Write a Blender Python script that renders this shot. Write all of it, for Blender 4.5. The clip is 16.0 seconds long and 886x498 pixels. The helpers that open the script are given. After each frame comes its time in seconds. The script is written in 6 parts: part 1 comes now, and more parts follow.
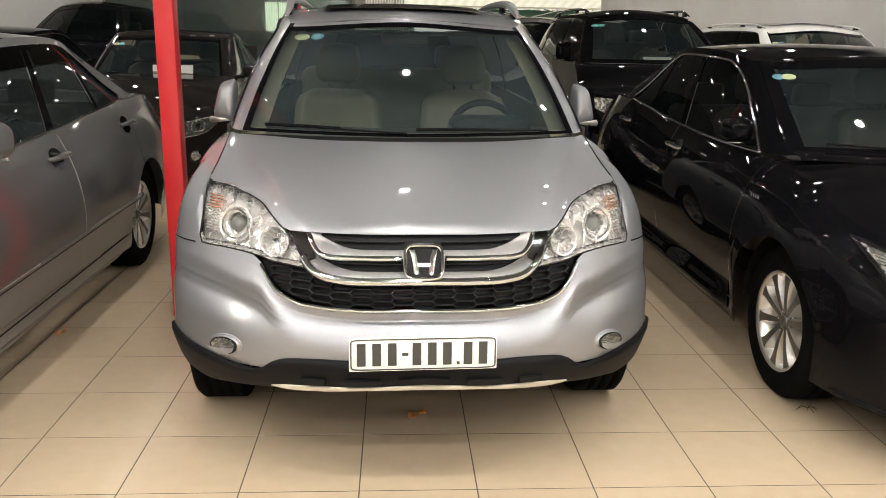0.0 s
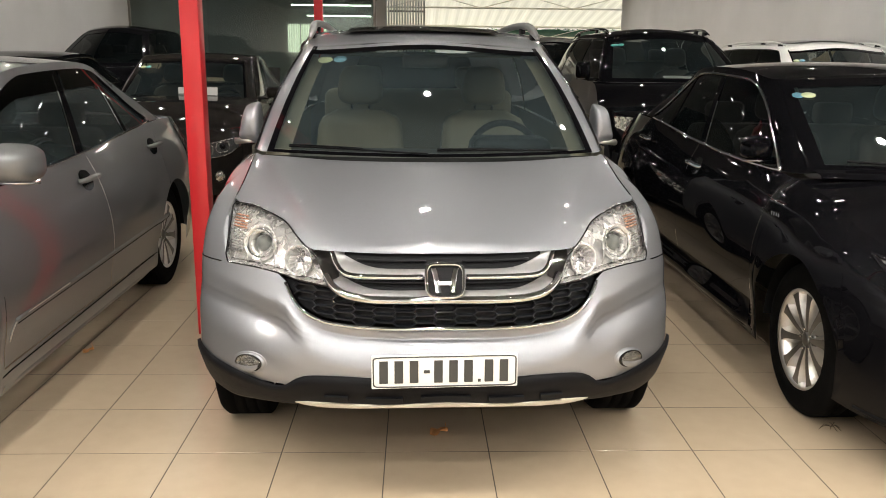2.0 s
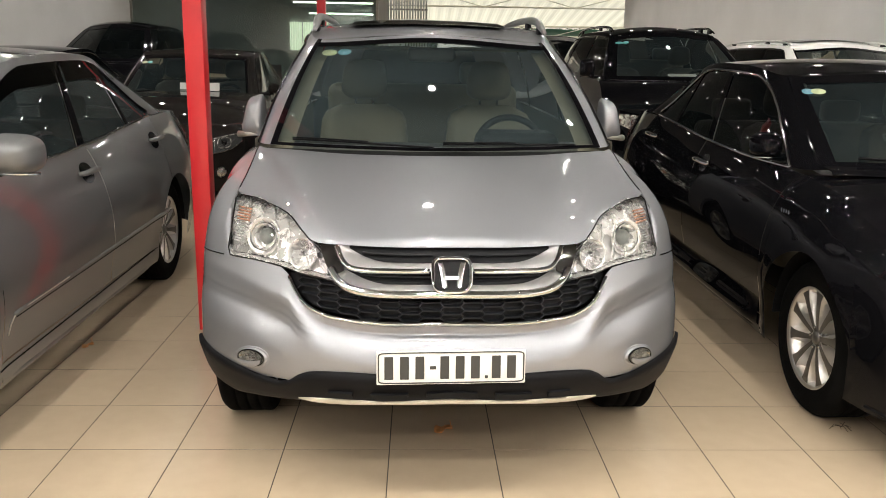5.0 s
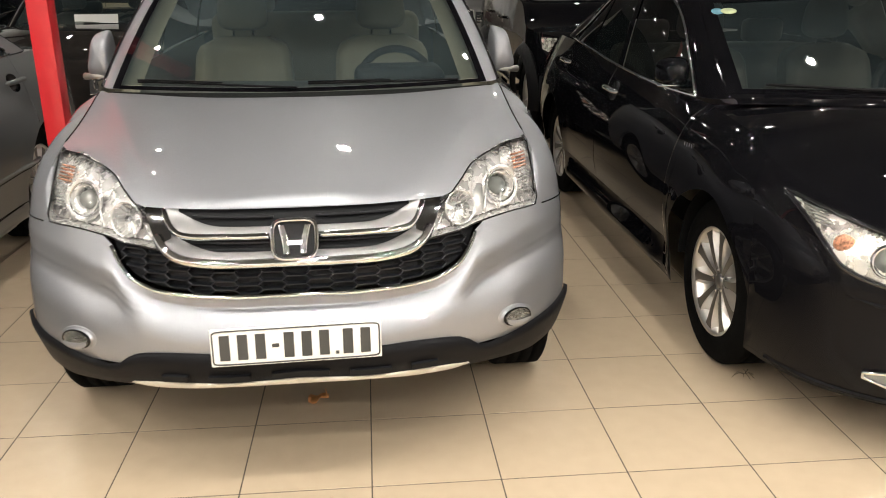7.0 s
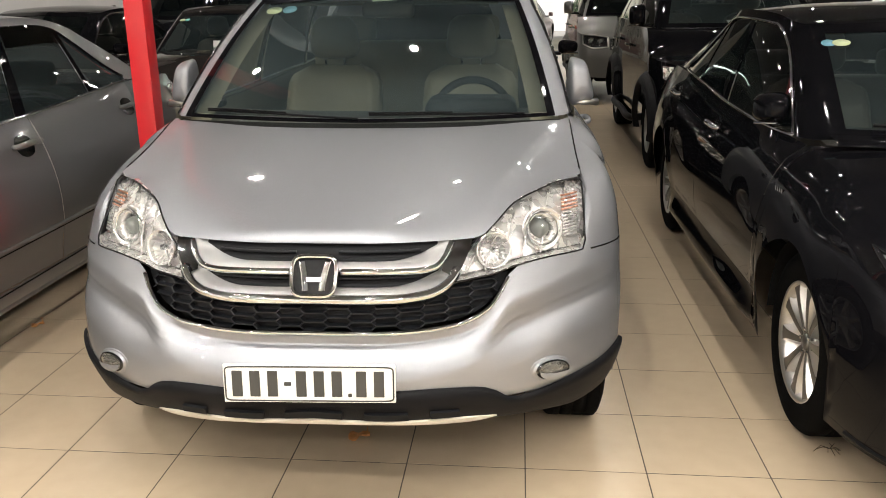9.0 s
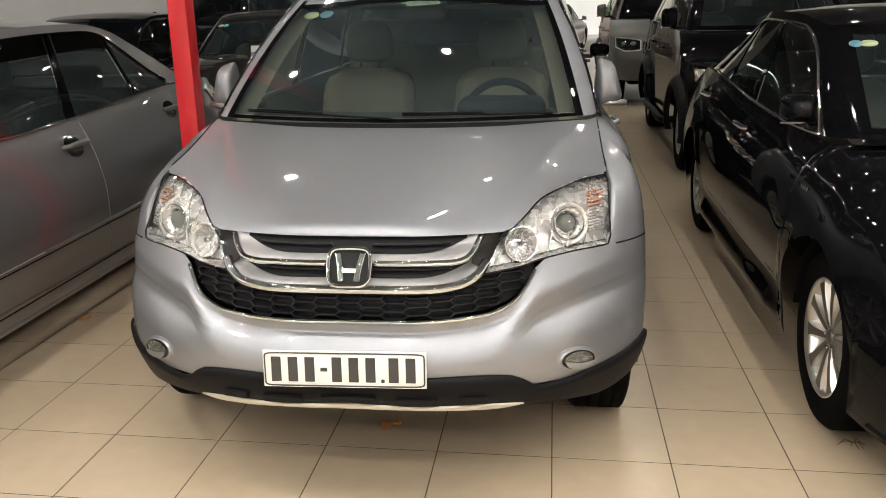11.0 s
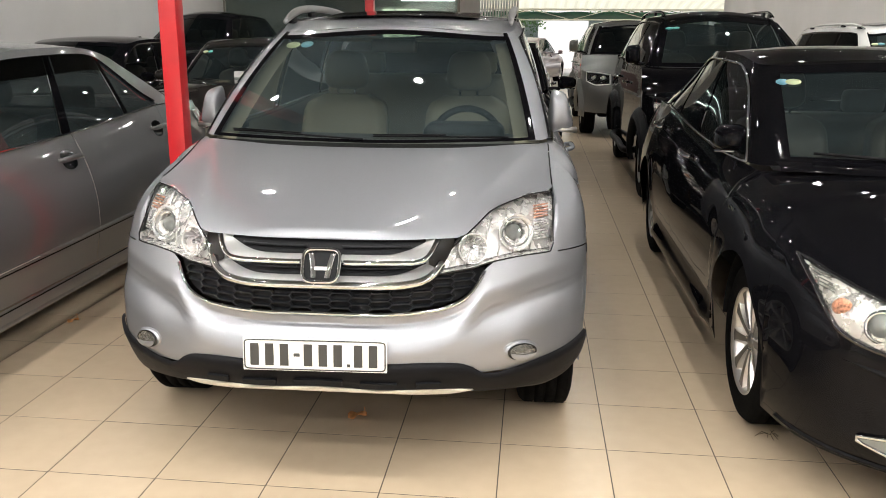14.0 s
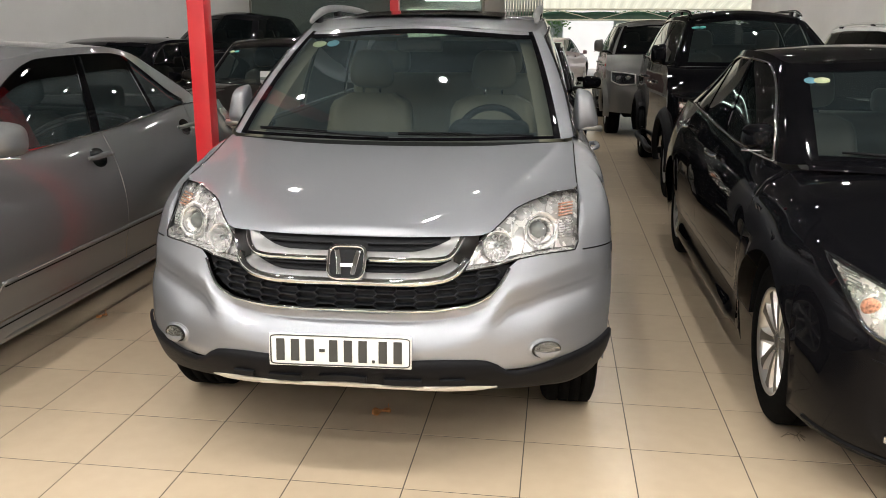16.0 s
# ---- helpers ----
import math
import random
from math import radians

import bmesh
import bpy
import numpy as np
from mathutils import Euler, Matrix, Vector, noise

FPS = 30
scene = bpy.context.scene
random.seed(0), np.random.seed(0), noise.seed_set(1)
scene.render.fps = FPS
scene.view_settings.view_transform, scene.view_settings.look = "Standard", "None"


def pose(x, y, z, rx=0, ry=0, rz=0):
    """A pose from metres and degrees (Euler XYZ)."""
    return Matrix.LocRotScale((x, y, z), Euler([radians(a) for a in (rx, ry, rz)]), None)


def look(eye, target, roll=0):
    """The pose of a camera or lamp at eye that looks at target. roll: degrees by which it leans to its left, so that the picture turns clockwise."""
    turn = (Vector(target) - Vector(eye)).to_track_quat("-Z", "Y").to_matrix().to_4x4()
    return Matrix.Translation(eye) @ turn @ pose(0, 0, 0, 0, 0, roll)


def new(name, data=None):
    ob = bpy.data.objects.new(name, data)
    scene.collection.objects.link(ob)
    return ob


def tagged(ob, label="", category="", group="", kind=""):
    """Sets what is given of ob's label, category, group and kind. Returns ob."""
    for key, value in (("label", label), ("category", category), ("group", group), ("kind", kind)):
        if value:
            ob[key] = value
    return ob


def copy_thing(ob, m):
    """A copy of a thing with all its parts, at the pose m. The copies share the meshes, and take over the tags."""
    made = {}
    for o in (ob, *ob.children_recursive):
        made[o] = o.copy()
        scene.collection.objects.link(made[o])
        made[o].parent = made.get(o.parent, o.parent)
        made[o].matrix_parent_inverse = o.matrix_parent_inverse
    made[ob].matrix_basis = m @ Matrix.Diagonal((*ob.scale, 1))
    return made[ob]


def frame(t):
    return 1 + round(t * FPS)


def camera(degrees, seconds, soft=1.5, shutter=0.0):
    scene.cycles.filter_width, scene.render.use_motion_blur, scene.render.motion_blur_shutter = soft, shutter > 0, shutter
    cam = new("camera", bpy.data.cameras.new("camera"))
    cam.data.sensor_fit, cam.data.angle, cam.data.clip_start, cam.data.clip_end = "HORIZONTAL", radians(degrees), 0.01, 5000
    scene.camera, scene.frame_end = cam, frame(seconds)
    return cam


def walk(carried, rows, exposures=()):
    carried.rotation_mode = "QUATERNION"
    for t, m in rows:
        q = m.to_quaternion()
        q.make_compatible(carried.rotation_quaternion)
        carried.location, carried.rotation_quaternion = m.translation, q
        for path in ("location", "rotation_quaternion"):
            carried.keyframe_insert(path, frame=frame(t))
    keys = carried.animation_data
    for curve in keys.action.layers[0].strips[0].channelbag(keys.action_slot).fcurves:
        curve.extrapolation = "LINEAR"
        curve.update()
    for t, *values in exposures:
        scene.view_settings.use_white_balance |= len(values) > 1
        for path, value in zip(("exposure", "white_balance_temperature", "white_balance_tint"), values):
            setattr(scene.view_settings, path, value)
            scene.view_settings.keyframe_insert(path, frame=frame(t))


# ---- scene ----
cam = camera(56.5, 16.0, soft=0.85, shutter=0.5)
PATH = [
    (0, (-0.104, -1.402, 1.506), (0.013, 0.529, 0.998), 1.1),
    (0.5, (-0.115, -1.401, 1.511), (-0.023, 0.531, 1.001), 1.1),
    (1, (-0.12, -1.419, 1.515), (-0.043, 0.517, 1.02), 1.2),
    (1.5, (-0.115, -1.432, 1.514), (-0.051, 0.509, 1.039), 1.0),
    (2, (-0.106, -1.44, 1.516), (-0.04, 0.505, 1.051), 0.6),
    (2.5, (-0.097, -1.423, 1.518), (-0.014, 0.522, 1.058), 0.3),
    (3, (-0.113, -1.42, 1.52), (-0.021, 0.526, 1.068), 1.1),
    (3.2, (-0.129, -1.397, 1.531), (-0.035, 0.548, 1.073), 1.5),
    (5.3, (-0.124, -1.392, 1.483), (-0.06, 0.551, 1.014), 0.9),
    (5.5, (-0.095, -1.364, 1.512), (-0.018, 0.57, 1.009), 0.7),
    (6, (0.025, -1.252, 1.503), (0.131, 0.671, 0.965), 0.1),
    (6.5, (0.133, -1.183, 1.497), (0.287, 0.724, 0.914), -0.9),
    (7, (0.208, -1.083, 1.5), (0.377, 0.805, 0.863), -0.3),
    (7.5, (0.302, -0.956, 1.5), (0.409, 0.946, 0.89), 0.3),
    (8, (0.411, -0.951, 1.491), (0.372, 0.967, 0.927), -0.2),
    (8.5, (0.545, -0.945, 1.496), (0.373, 0.968, 0.938), -0.3),
    (9, (0.541, -0.953, 1.516), (0.364, 0.952, 0.935), -0.6),
    (9.5, (0.502, -0.942, 1.503), (0.311, 0.96, 0.912), 0.6),
    (9.7, (0.497, -0.943, 1.499), (0.311, 0.956, 0.899), 1.0),
    (11.8, (0.59, -1.245, 1.521), (0.301, 0.666, 1.003), -1.9),
    (12, (0.56, -1.305, 1.517), (0.303, 0.613, 1.012), -1.1),
    (12.5, (0.532, -1.395, 1.512), (0.302, 0.528, 1.012), 0.8),
    (13, (0.59, -1.411, 1.522), (0.382, 0.515, 1.021), 1.9),
    (13.5, (0.649, -1.409, 1.521), (0.467, 0.52, 1.022), 1.2),
    (14, (0.661, -1.398, 1.527), (0.457, 0.527, 1.024), 0.4),
    (14.5, (0.658, -1.395, 1.525), (0.449, 0.525, 1.006), 0.4),
    (15, (0.657, -1.405, 1.524), (0.443, 0.516, 1.007), 0.7),
    (15.5, (0.649, -1.403, 1.524), (0.411, 0.516, 1.012), 0.7),
    (16, (0.656, -1.411, 1.519), (0.397, 0.507, 1.017), 0.3),
]
walk(cam, [(t, look(eye, target, roll)) for t, eye, target, roll in PATH],
     exposures=[(0.0, 0.08, 6500, 10), (5.5, 0.10, 6500, 10), (8.0, 0.21, 6500, 10), (9.7, 0.18, 6500, 10), (11.7, -0.22, 6400, 10), (12.05, -0.22, 6350, 10), (12.6, 0.10, 6300, 10), (14.5, 0.25, 6250, 10), (15.0, 0.09, 6250, 10), (16.0, 0.06, 6250, 10)])

# ---- light ----
world = bpy.data.worlds.new("sky")
scene.world = world
world.use_nodes = True
wn = world.node_tree.nodes
sky = wn.new("ShaderNodeTexSky")
sky.sky_type, sky.sun_disc = "NISHITA", False
sky.sun_elevation, sky.sun_rotation = radians(55), radians(207)
wn["Background"].inputs["Strength"].default_value = 0.15
world.node_tree.links.new(sky.outputs[0], wn["Background"].inputs["Color"])
sun = new("sun", bpy.data.lights.new("sun", "SUN"))
sun.data.energy, sun.data.angle, sun.data.color = 5.0, radians(0.5), (1.0, 0.95, 0.88)
sun.matrix_world = look((0, 0, 0), (0.25, 0.5, -0.8))
LAMP_POWER = 400.0       # emission of each lamp over the cars
SIDE_POWER = 1150.0       # emission of each lamp beside the walls, raised to brighten them
AISLE_POWER = 2080.0      # emission of each unseen fill lamp added over the aisle
CEILING = 3.5

# ---- materials ----


def material(name, color, rough=0.5, metal=0.0, coat=0.0, bump=0.0, scale=40.0, vary=0.0, vary_scale=3.0, spec=0.5, coat_rough=0.03, rough_vary=0.0):
    m = bpy.data.materials.new(name)
    m.use_nodes = True
    n, l = m.node_tree.nodes, m.node_tree.links
    b = n["Principled BSDF"]
    b.inputs["Base Color"].default_value = (*color, 1)
    b.inputs["Roughness"].default_value = rough
    b.inputs["Metallic"].default_value = metal
    b.inputs["Coat Weight"].default_value = coat
    b.inputs["Coat Roughness"].default_value = coat_rough
    b.inputs["Specular IOR Level"].default_value = spec
    tc = n.new("ShaderNodeTexCoord")
    if vary > 0 or rough_vary > 0:
        big = n.new("ShaderNodeTexNoise")
        big.inputs["Scale"].default_value, big.inputs["Detail"].default_value = vary_scale, 6
        l.new(tc.outputs["Object"], big.inputs["Vector"])
        if vary > 0:
            ramp = n.new("ShaderNodeMapRange")
            ramp.inputs["From Min"].default_value, ramp.inputs["From Max"].default_value = 0.3, 0.7
            ramp.inputs["To Min"].default_value, ramp.inputs["To Max"].default_value = 1 - vary, 1 + vary
            l.new(big.outputs[0], ramp.inputs[0])
            mul = n.new("ShaderNodeVectorMath")
            mul.operation = "SCALE"
            mul.inputs[0].default_value = color
            l.new(ramp.outputs[0], mul.inputs["Scale"])
            l.new(mul.outputs[0], b.inputs["Base Color"])
        if rough_vary > 0:
            rr = n.new("ShaderNodeMapRange")
            rr.inputs["From Min"].default_value, rr.inputs["From Max"].default_value = 0.3, 0.7
            rr.inputs["To Min"].default_value, rr.inputs["To Max"].default_value = max(0.0, rough - rough_vary), rough + rough_vary
            l.new(big.outputs[0], rr.inputs[0])
            l.new(rr.outputs[0], b.inputs["Roughness"])
    if bump > 0:
        fine = n.new("ShaderNodeTexNoise")
        fine.inputs["Scale"].default_value, fine.inputs["Detail"].default_value = scale, 4
        l.new(tc.outputs["Object"], fine.inputs["Vector"])
        bp = n.new("ShaderNodeBump")
        bp.inputs["Strength"].default_value, bp.inputs["Distance"].default_value = bump, 0.01
        l.new(fine.outputs[0], bp.inputs["Height"])
        l.new(bp.outputs[0], b.inputs["Normal"])
    return m


def paint(name, color, metal=0.6, rough=0.35, flake=0.25, coat_ior=None):
    """Car paint: a flake base under a clear coat, with slight waviness of the panels."""
    m = material(name, color, rough, metal, 1.0, spec=0.5 if metal > 0.3 else 0.0)
    n, l = m.node_tree.nodes, m.node_tree.links
    b = n["Principled BSDF"]
    tc = n["Texture Coordinate"]
    vor = n.new("ShaderNodeTexVoronoi")
    vor.inputs["Scale"].default_value = 900
    l.new(tc.outputs["Object"], vor.inputs["Vector"])
    mr = n.new("ShaderNodeMapRange")
    mr.inputs["To Min"].default_value, mr.inputs["To Max"].default_value = 1 - flake, 1 + flake
    l.new(vor.outputs["Distance"], mr.inputs[0])
    mul = n.new("ShaderNodeVectorMath")
    mul.operation = "SCALE"
    mul.inputs[0].default_value = color
    l.new(mr.outputs[0], mul.inputs["Scale"])
    l.new(mul.outputs[0], b.inputs["Base Color"])
    dust_haze = n.new("ShaderNodeTexNoise")
    dust_haze.inputs["Scale"].default_value, dust_haze.inputs["Detail"].default_value = 2.5, 8
    l.new(tc.outputs["Object"], dust_haze.inputs["Vector"])
    cr = n.new("ShaderNodeMapRange")
    cr.inputs["From Min"].default_value, cr.inputs["From Max"].default_value = 0.35, 0.75
    b.inputs["Coat IOR"].default_value = coat_ior or (1.5 if metal > 0.3 else 1.25)
    cr.inputs["To Min"].default_value, cr.inputs["To Max"].default_value = 0.02, 0.05
    l.new(dust_haze.outputs[0], cr.inputs[0])
    l.new(cr.outputs[0], b.inputs["Coat Roughness"])
    # panels are never quite even: a slow wave and a fine orange peel
    wave, peel, add, bp = (n.new(k) for k in ("ShaderNodeTexNoise", "ShaderNodeTexNoise", "ShaderNodeMath", "ShaderNodeBump"))
    wave.inputs["Scale"].default_value, peel.inputs["Scale"].default_value = 5.0, 160.0
    add.operation = "MULTIPLY_ADD"
    add.inputs[1].default_value = 0.012
    for k in (wave, peel):
        l.new(tc.outputs["Object"], k.inputs["Vector"])
    l.new(peel.outputs[0], add.inputs[0])
    l.new(wave.outputs[0], add.inputs[2])
    l.new(add.outputs[0], bp.inputs["Height"])
    wave.inputs["Detail"].default_value = 0.0
    bp.inputs["Strength"].default_value, bp.inputs["Distance"].default_value = 1.0, 0.0006
    l.new(bp.outputs[0], b.inputs["Coat Normal"])
    return m


def glass(name, tint, gloss_tint=1.0, ior=1.5, dust_haze=0.0):
    m = bpy.data.materials.new(name)
    m.use_nodes = True
    n, l = m.node_tree.nodes, m.node_tree.links
    n.remove(n["Principled BSDF"])
    tr, gl, fr, mix = (n.new(k) for k in ("ShaderNodeBsdfTransparent", "ShaderNodeBsdfGlossy", "ShaderNodeFresnel", "ShaderNodeMixShader"))
    tr.inputs[0].default_value = (*tint, 1)
    gl.inputs["Color"].default_value = (gloss_tint, gloss_tint, gloss_tint, 1)
    gl.inputs["Roughness"].default_value = 0.02
    fr.inputs["IOR"].default_value = ior
    l.new(fr.outputs[0], mix.inputs[0])
    l.new(tr.outputs[0], mix.inputs[1])
    l.new(gl.outputs[0], mix.inputs[2])
    if dust_haze:
        # uneven bluish film: a dusty pane, with lamp glare painted in as haze
        df, film, nz, mr = (n.new(k) for k in ("ShaderNodeBsdfDiffuse", "ShaderNodeMixShader", "ShaderNodeTexNoise", "ShaderNodeMapRange"))
        df.inputs[0].default_value = (0.55, 0.78, 0.86, 1)
        nz.inputs["Scale"].default_value = 2.2
        nz.inputs["Detail"].default_value = 5
        mr.inputs["From Min"].default_value, mr.inputs["From Max"].default_value = 0.3, 0.7
        mr.inputs["To Min"].default_value, mr.inputs["To Max"].default_value = dust_haze * 0.6, dust_haze * 1.4
        l.new(nz.outputs[0], mr.inputs[0])
        l.new(mr.outputs[0], film.inputs[0])
        l.new(mix.outputs[0], film.inputs[1])
        l.new(df.outputs[0], film.inputs[2])
        mix = film
    l.new(mix.outputs[0], n["Material Output"].inputs[0])
    return m


def glow(name, color, strength):
    m = bpy.data.materials.new(name)
    m.use_nodes = True
    b = m.node_tree.nodes["Principled BSDF"]
    b.inputs["Base Color"].default_value = (*color, 1)
    b.inputs["Emission Color"].default_value = (*color, 1)
    b.inputs["Emission Strength"].default_value = strength
    return m


M = {
    "silver": paint("silver_blue_paint", (0.340, 0.351, 0.379), 0.80, 0.49, 0.3),
    "grey": paint("cool_grey_paint", (0.150, 0.156, 0.160), 0.60, 0.40, 0.3, 1.46),
    "black": paint("black_paint", (0.004, 0.004, 0.005), 0.0, 0.4, 0.1),
    "brown": paint("dark_brown_paint", (0.017, 0.015, 0.014), 0.0, 0.38, 0.3),
    "white": paint("white_paint", (0.75, 0.75, 0.73), 0.0, 0.4, 0.02),
    "midgrey": paint("mid_grey_paint", (0.12, 0.12, 0.115), 0.6, 0.42, 0.3),
    "rose": paint("pale_rose_paint", (0.34, 0.25, 0.26), 0.4, 0.38, 0.2),
    "chrome": material("chrome", (0.70, 0.73, 0.76), 0.06, 1.0, rough_vary=0.03),
    "satin": material("satin_silver", (0.33, 0.33, 0.33), 0.42, 0.8, vary=0.05, vary_scale=20),
    # chrome darkened in colour, for reflections and hollows that read dark
    "shaded_chrome": material("shaded_chrome", (0.20, 0.205, 0.21), 0.09, 1.0, rough_vary=0.04),
    "alloy": material("alloy", (0.60, 0.59, 0.57), 0.28, 0.9, coat=0.5, vary=0.06, vary_scale=9),
    "reflector": material("lamp_reflector", (0.70, 0.69, 0.685), 0.26, 0.72, rough_vary=0.12, vary_scale=30, bump=0.36, scale=38),
    "lamp_shell": material("lamp_shell", (0.62, 0.60, 0.56), 0.25, 0.85, rough_vary=0.15, vary_scale=30, bump=0.25, scale=45),
    # alloy darkened for wheel parts that mirror dark surroundings
    "wheel_grey": material("dimmed_alloy", (0.15, 0.145, 0.135), 0.34, 0.75, coat=0.4, vary=0.08, vary_scale=20),
    "rubber": material("rubber", (0.004, 0.004, 0.004), 0.85, spec=0.04, bump=0.3, scale=220, vary=0.25, vary_scale=8),
    "plastic": material("black_plastic", (0.006, 0.006, 0.007), 0.5, spec=0.12, bump=0.15, scale=400, vary=0.2, vary_scale=6),
    "gloss_black": material("gloss_black", (0.008, 0.008, 0.009), 0.12, coat=0.5, rough_vary=0.04),
    "fog_bowl": material("fog_lamp_bowl", (0.80, 0.80, 0.79), 0.14, 0.85, vary=0.45, vary_scale=60),
    "grey_glass": glass("grey_tinted_glass", (0.085, 0.095, 0.09), dust_haze=0.026),
    "visor": glass("smoked_visor", (0.08, 0.08, 0.08)),
    "seal": material("rubber_seal", (0.004, 0.004, 0.005), 0.05, spec=0.15),
    "dark": material("dark_underbody", (0.005, 0.005, 0.005), 0.85, bump=0.2, vary=0.3, spec=0.1),
    "mesh": material("grille_mesh", (0.006, 0.0065, 0.008), 0.6, vary=0.2, spec=0.2),
    "dash": material("dash_plastic", (0.035, 0.036, 0.036), 0.6, bump=0.2, scale=300, vary=0.1),
    "leather": material("cream_leather", (0.20, 0.182, 0.128), 0.5, bump=0.2, scale=160, vary=0.08, vary_scale=5),
    "leather_dark": material("grey_leather", (0.13, 0.12, 0.10), 0.5, bump=0.2, scale=160, vary=0.08),
    "trim": material("pale_cabin_trim", (0.20, 0.185, 0.14), 0.7, bump=0.1, scale=200, vary=0.05),
    "windscreen": glass("windscreen_glass", (0.37, 0.41, 0.38), dust_haze=0.028),
    "tint": glass("tinted_glass", (0.24, 0.27, 0.25), dust_haze=0.017),
    "privacy": glass("dark_privacy_glass", (0.07, 0.07, 0.065), ior=1.33, dust_haze=0.004),
    "lens": glass("lamp_lens", (0.95, 0.95, 0.93)),
    "amber": material("amber_reflector", (0.60, 0.30, 0.19), 0.28, 0.55, coat=0.4, vary=0.75, vary_scale=120, bump=0.5, scale=110),
    "redlens": material("red_lamp_lens", (0.45, 0.015, 0.015), 0.15, coat=1.0),
    "sticker_y": material("yellow_green_sticker", (0.50, 0.56, 0.33), 0.5, vary=0.05),
    "sticker_b": material("blue_sticker", (0.12, 0.30, 0.40), 0.5, vary=0.05),
    "sticker_t": material("teal_sticker", (0.10, 0.42, 0.42), 0.5, vary=0.05),
    "sticker_pale": material("pale_yellow_sticker", (0.86, 0.90, 0.58), 0.5, vary=0.1, vary_scale=40),
    "sticker_sky": material("sky_blue_sticker", (0.30, 0.60, 0.78), 0.5, vary=0.1, vary_scale=40),
    "paper": material("paper", (0.75, 0.74, 0.72), 0.8, vary=0.03),
    "plate": material("plate_white", (0.80, 0.80, 0.77), 0.4, vary=0.03, vary_scale=20),
    "ink": material("plate_black", (0.045, 0.045, 0.042), 0.5),
    "wall": material("grey_wall_paint", (0.62, 0.61, 0.60), 0.85, bump=0.12, scale=60, vary=0.06, vary_scale=0.8),
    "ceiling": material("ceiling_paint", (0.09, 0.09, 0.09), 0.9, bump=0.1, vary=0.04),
    "red": material("red_gloss_paint", (0.62, 0.022, 0.030), 0.35, coat=0.3, bump=0.08, scale=90, vary=0.08, vary_scale=4),
    "grout": material("grout", (0.075, 0.06, 0.045), 0.9, bump=0.2, vary=0.2, vary_scale=4),
    "leaf": material("dry_leaf", (0.60, 0.27, 0.09), 0.7, bump=0.3, scale=120, vary=0.3, vary_scale=30),
    "asphalt": material("yard_concrete", (0.32, 0.30, 0.27), 0.9, bump=0.3, scale=30, vary=0.15, vary_scale=1.5),
    "pale_steel": material("pale_painted_steel", (0.72, 0.69, 0.60), 0.5, vary=0.1, vary_scale=5),
    "steel": material("steel_truss", (0.30, 0.28, 0.25), 0.5, 0.6, vary=0.15, vary_scale=5),
    "green": material("green_awning", (0.06, 0.16, 0.09), 0.7, vary=0.15),
    "wood": material("dark_red_wood", (0.10, 0.025, 0.018), 0.4, coat=0.3, bump=0.1, scale=30, vary=0.2, vary_scale=6),
    "lampglow": glow("lamp_glow", (1.0, 0.945, 0.86), LAMP_POWER),
    "lampaisle": glow("aisle_fill_glow", (1.0, 0.945, 0.86), AISLE_POWER),
    "lampside": glow("side_lamp_glow", (1.0, 0.945, 0.86), SIDE_POWER),
    "tubeglow": glow("tube_lamp_glow", (0.95, 1.0, 0.98), 20.0),
    "fixture": material("white_fixture", (0.75, 0.74, 0.72), 0.5, vary=0.03),
    "foliage": material("foliage", (0.07, 0.13, 0.03), 0.6, vary=0.4, vary_scale=8),
    "bark": material("bark", (0.12, 0.09, 0.06), 0.9, bump=0.5, vary=0.2),
}
M["facade"] = material("pale_facade", (0.78, 0.75, 0.70), 0.85, bump=0.2, scale=20, vary=0.06, vary_scale=0.7)
M["gatepaint"] = material("gate_paint", (0.70, 0.69, 0.66), 0.5, 0.2, vary=0.08, vary_scale=4)
M["bright"] = material("bright_badge_metal", (0.85, 0.85, 0.83), 0.3, 0.6)
# daylight behind the curtain is put in as its own glow
M["curtain"] = glow("glowing_curtain", (0.60, 0.64, 0.52), 2.8)
M["twig"] = material("dry_grass", (0.10, 0.075, 0.045), 0.9, vary=0.2)
M["partition"] = glass("partition_glass", (0.52, 0.56, 0.52), dust_haze=0.03)


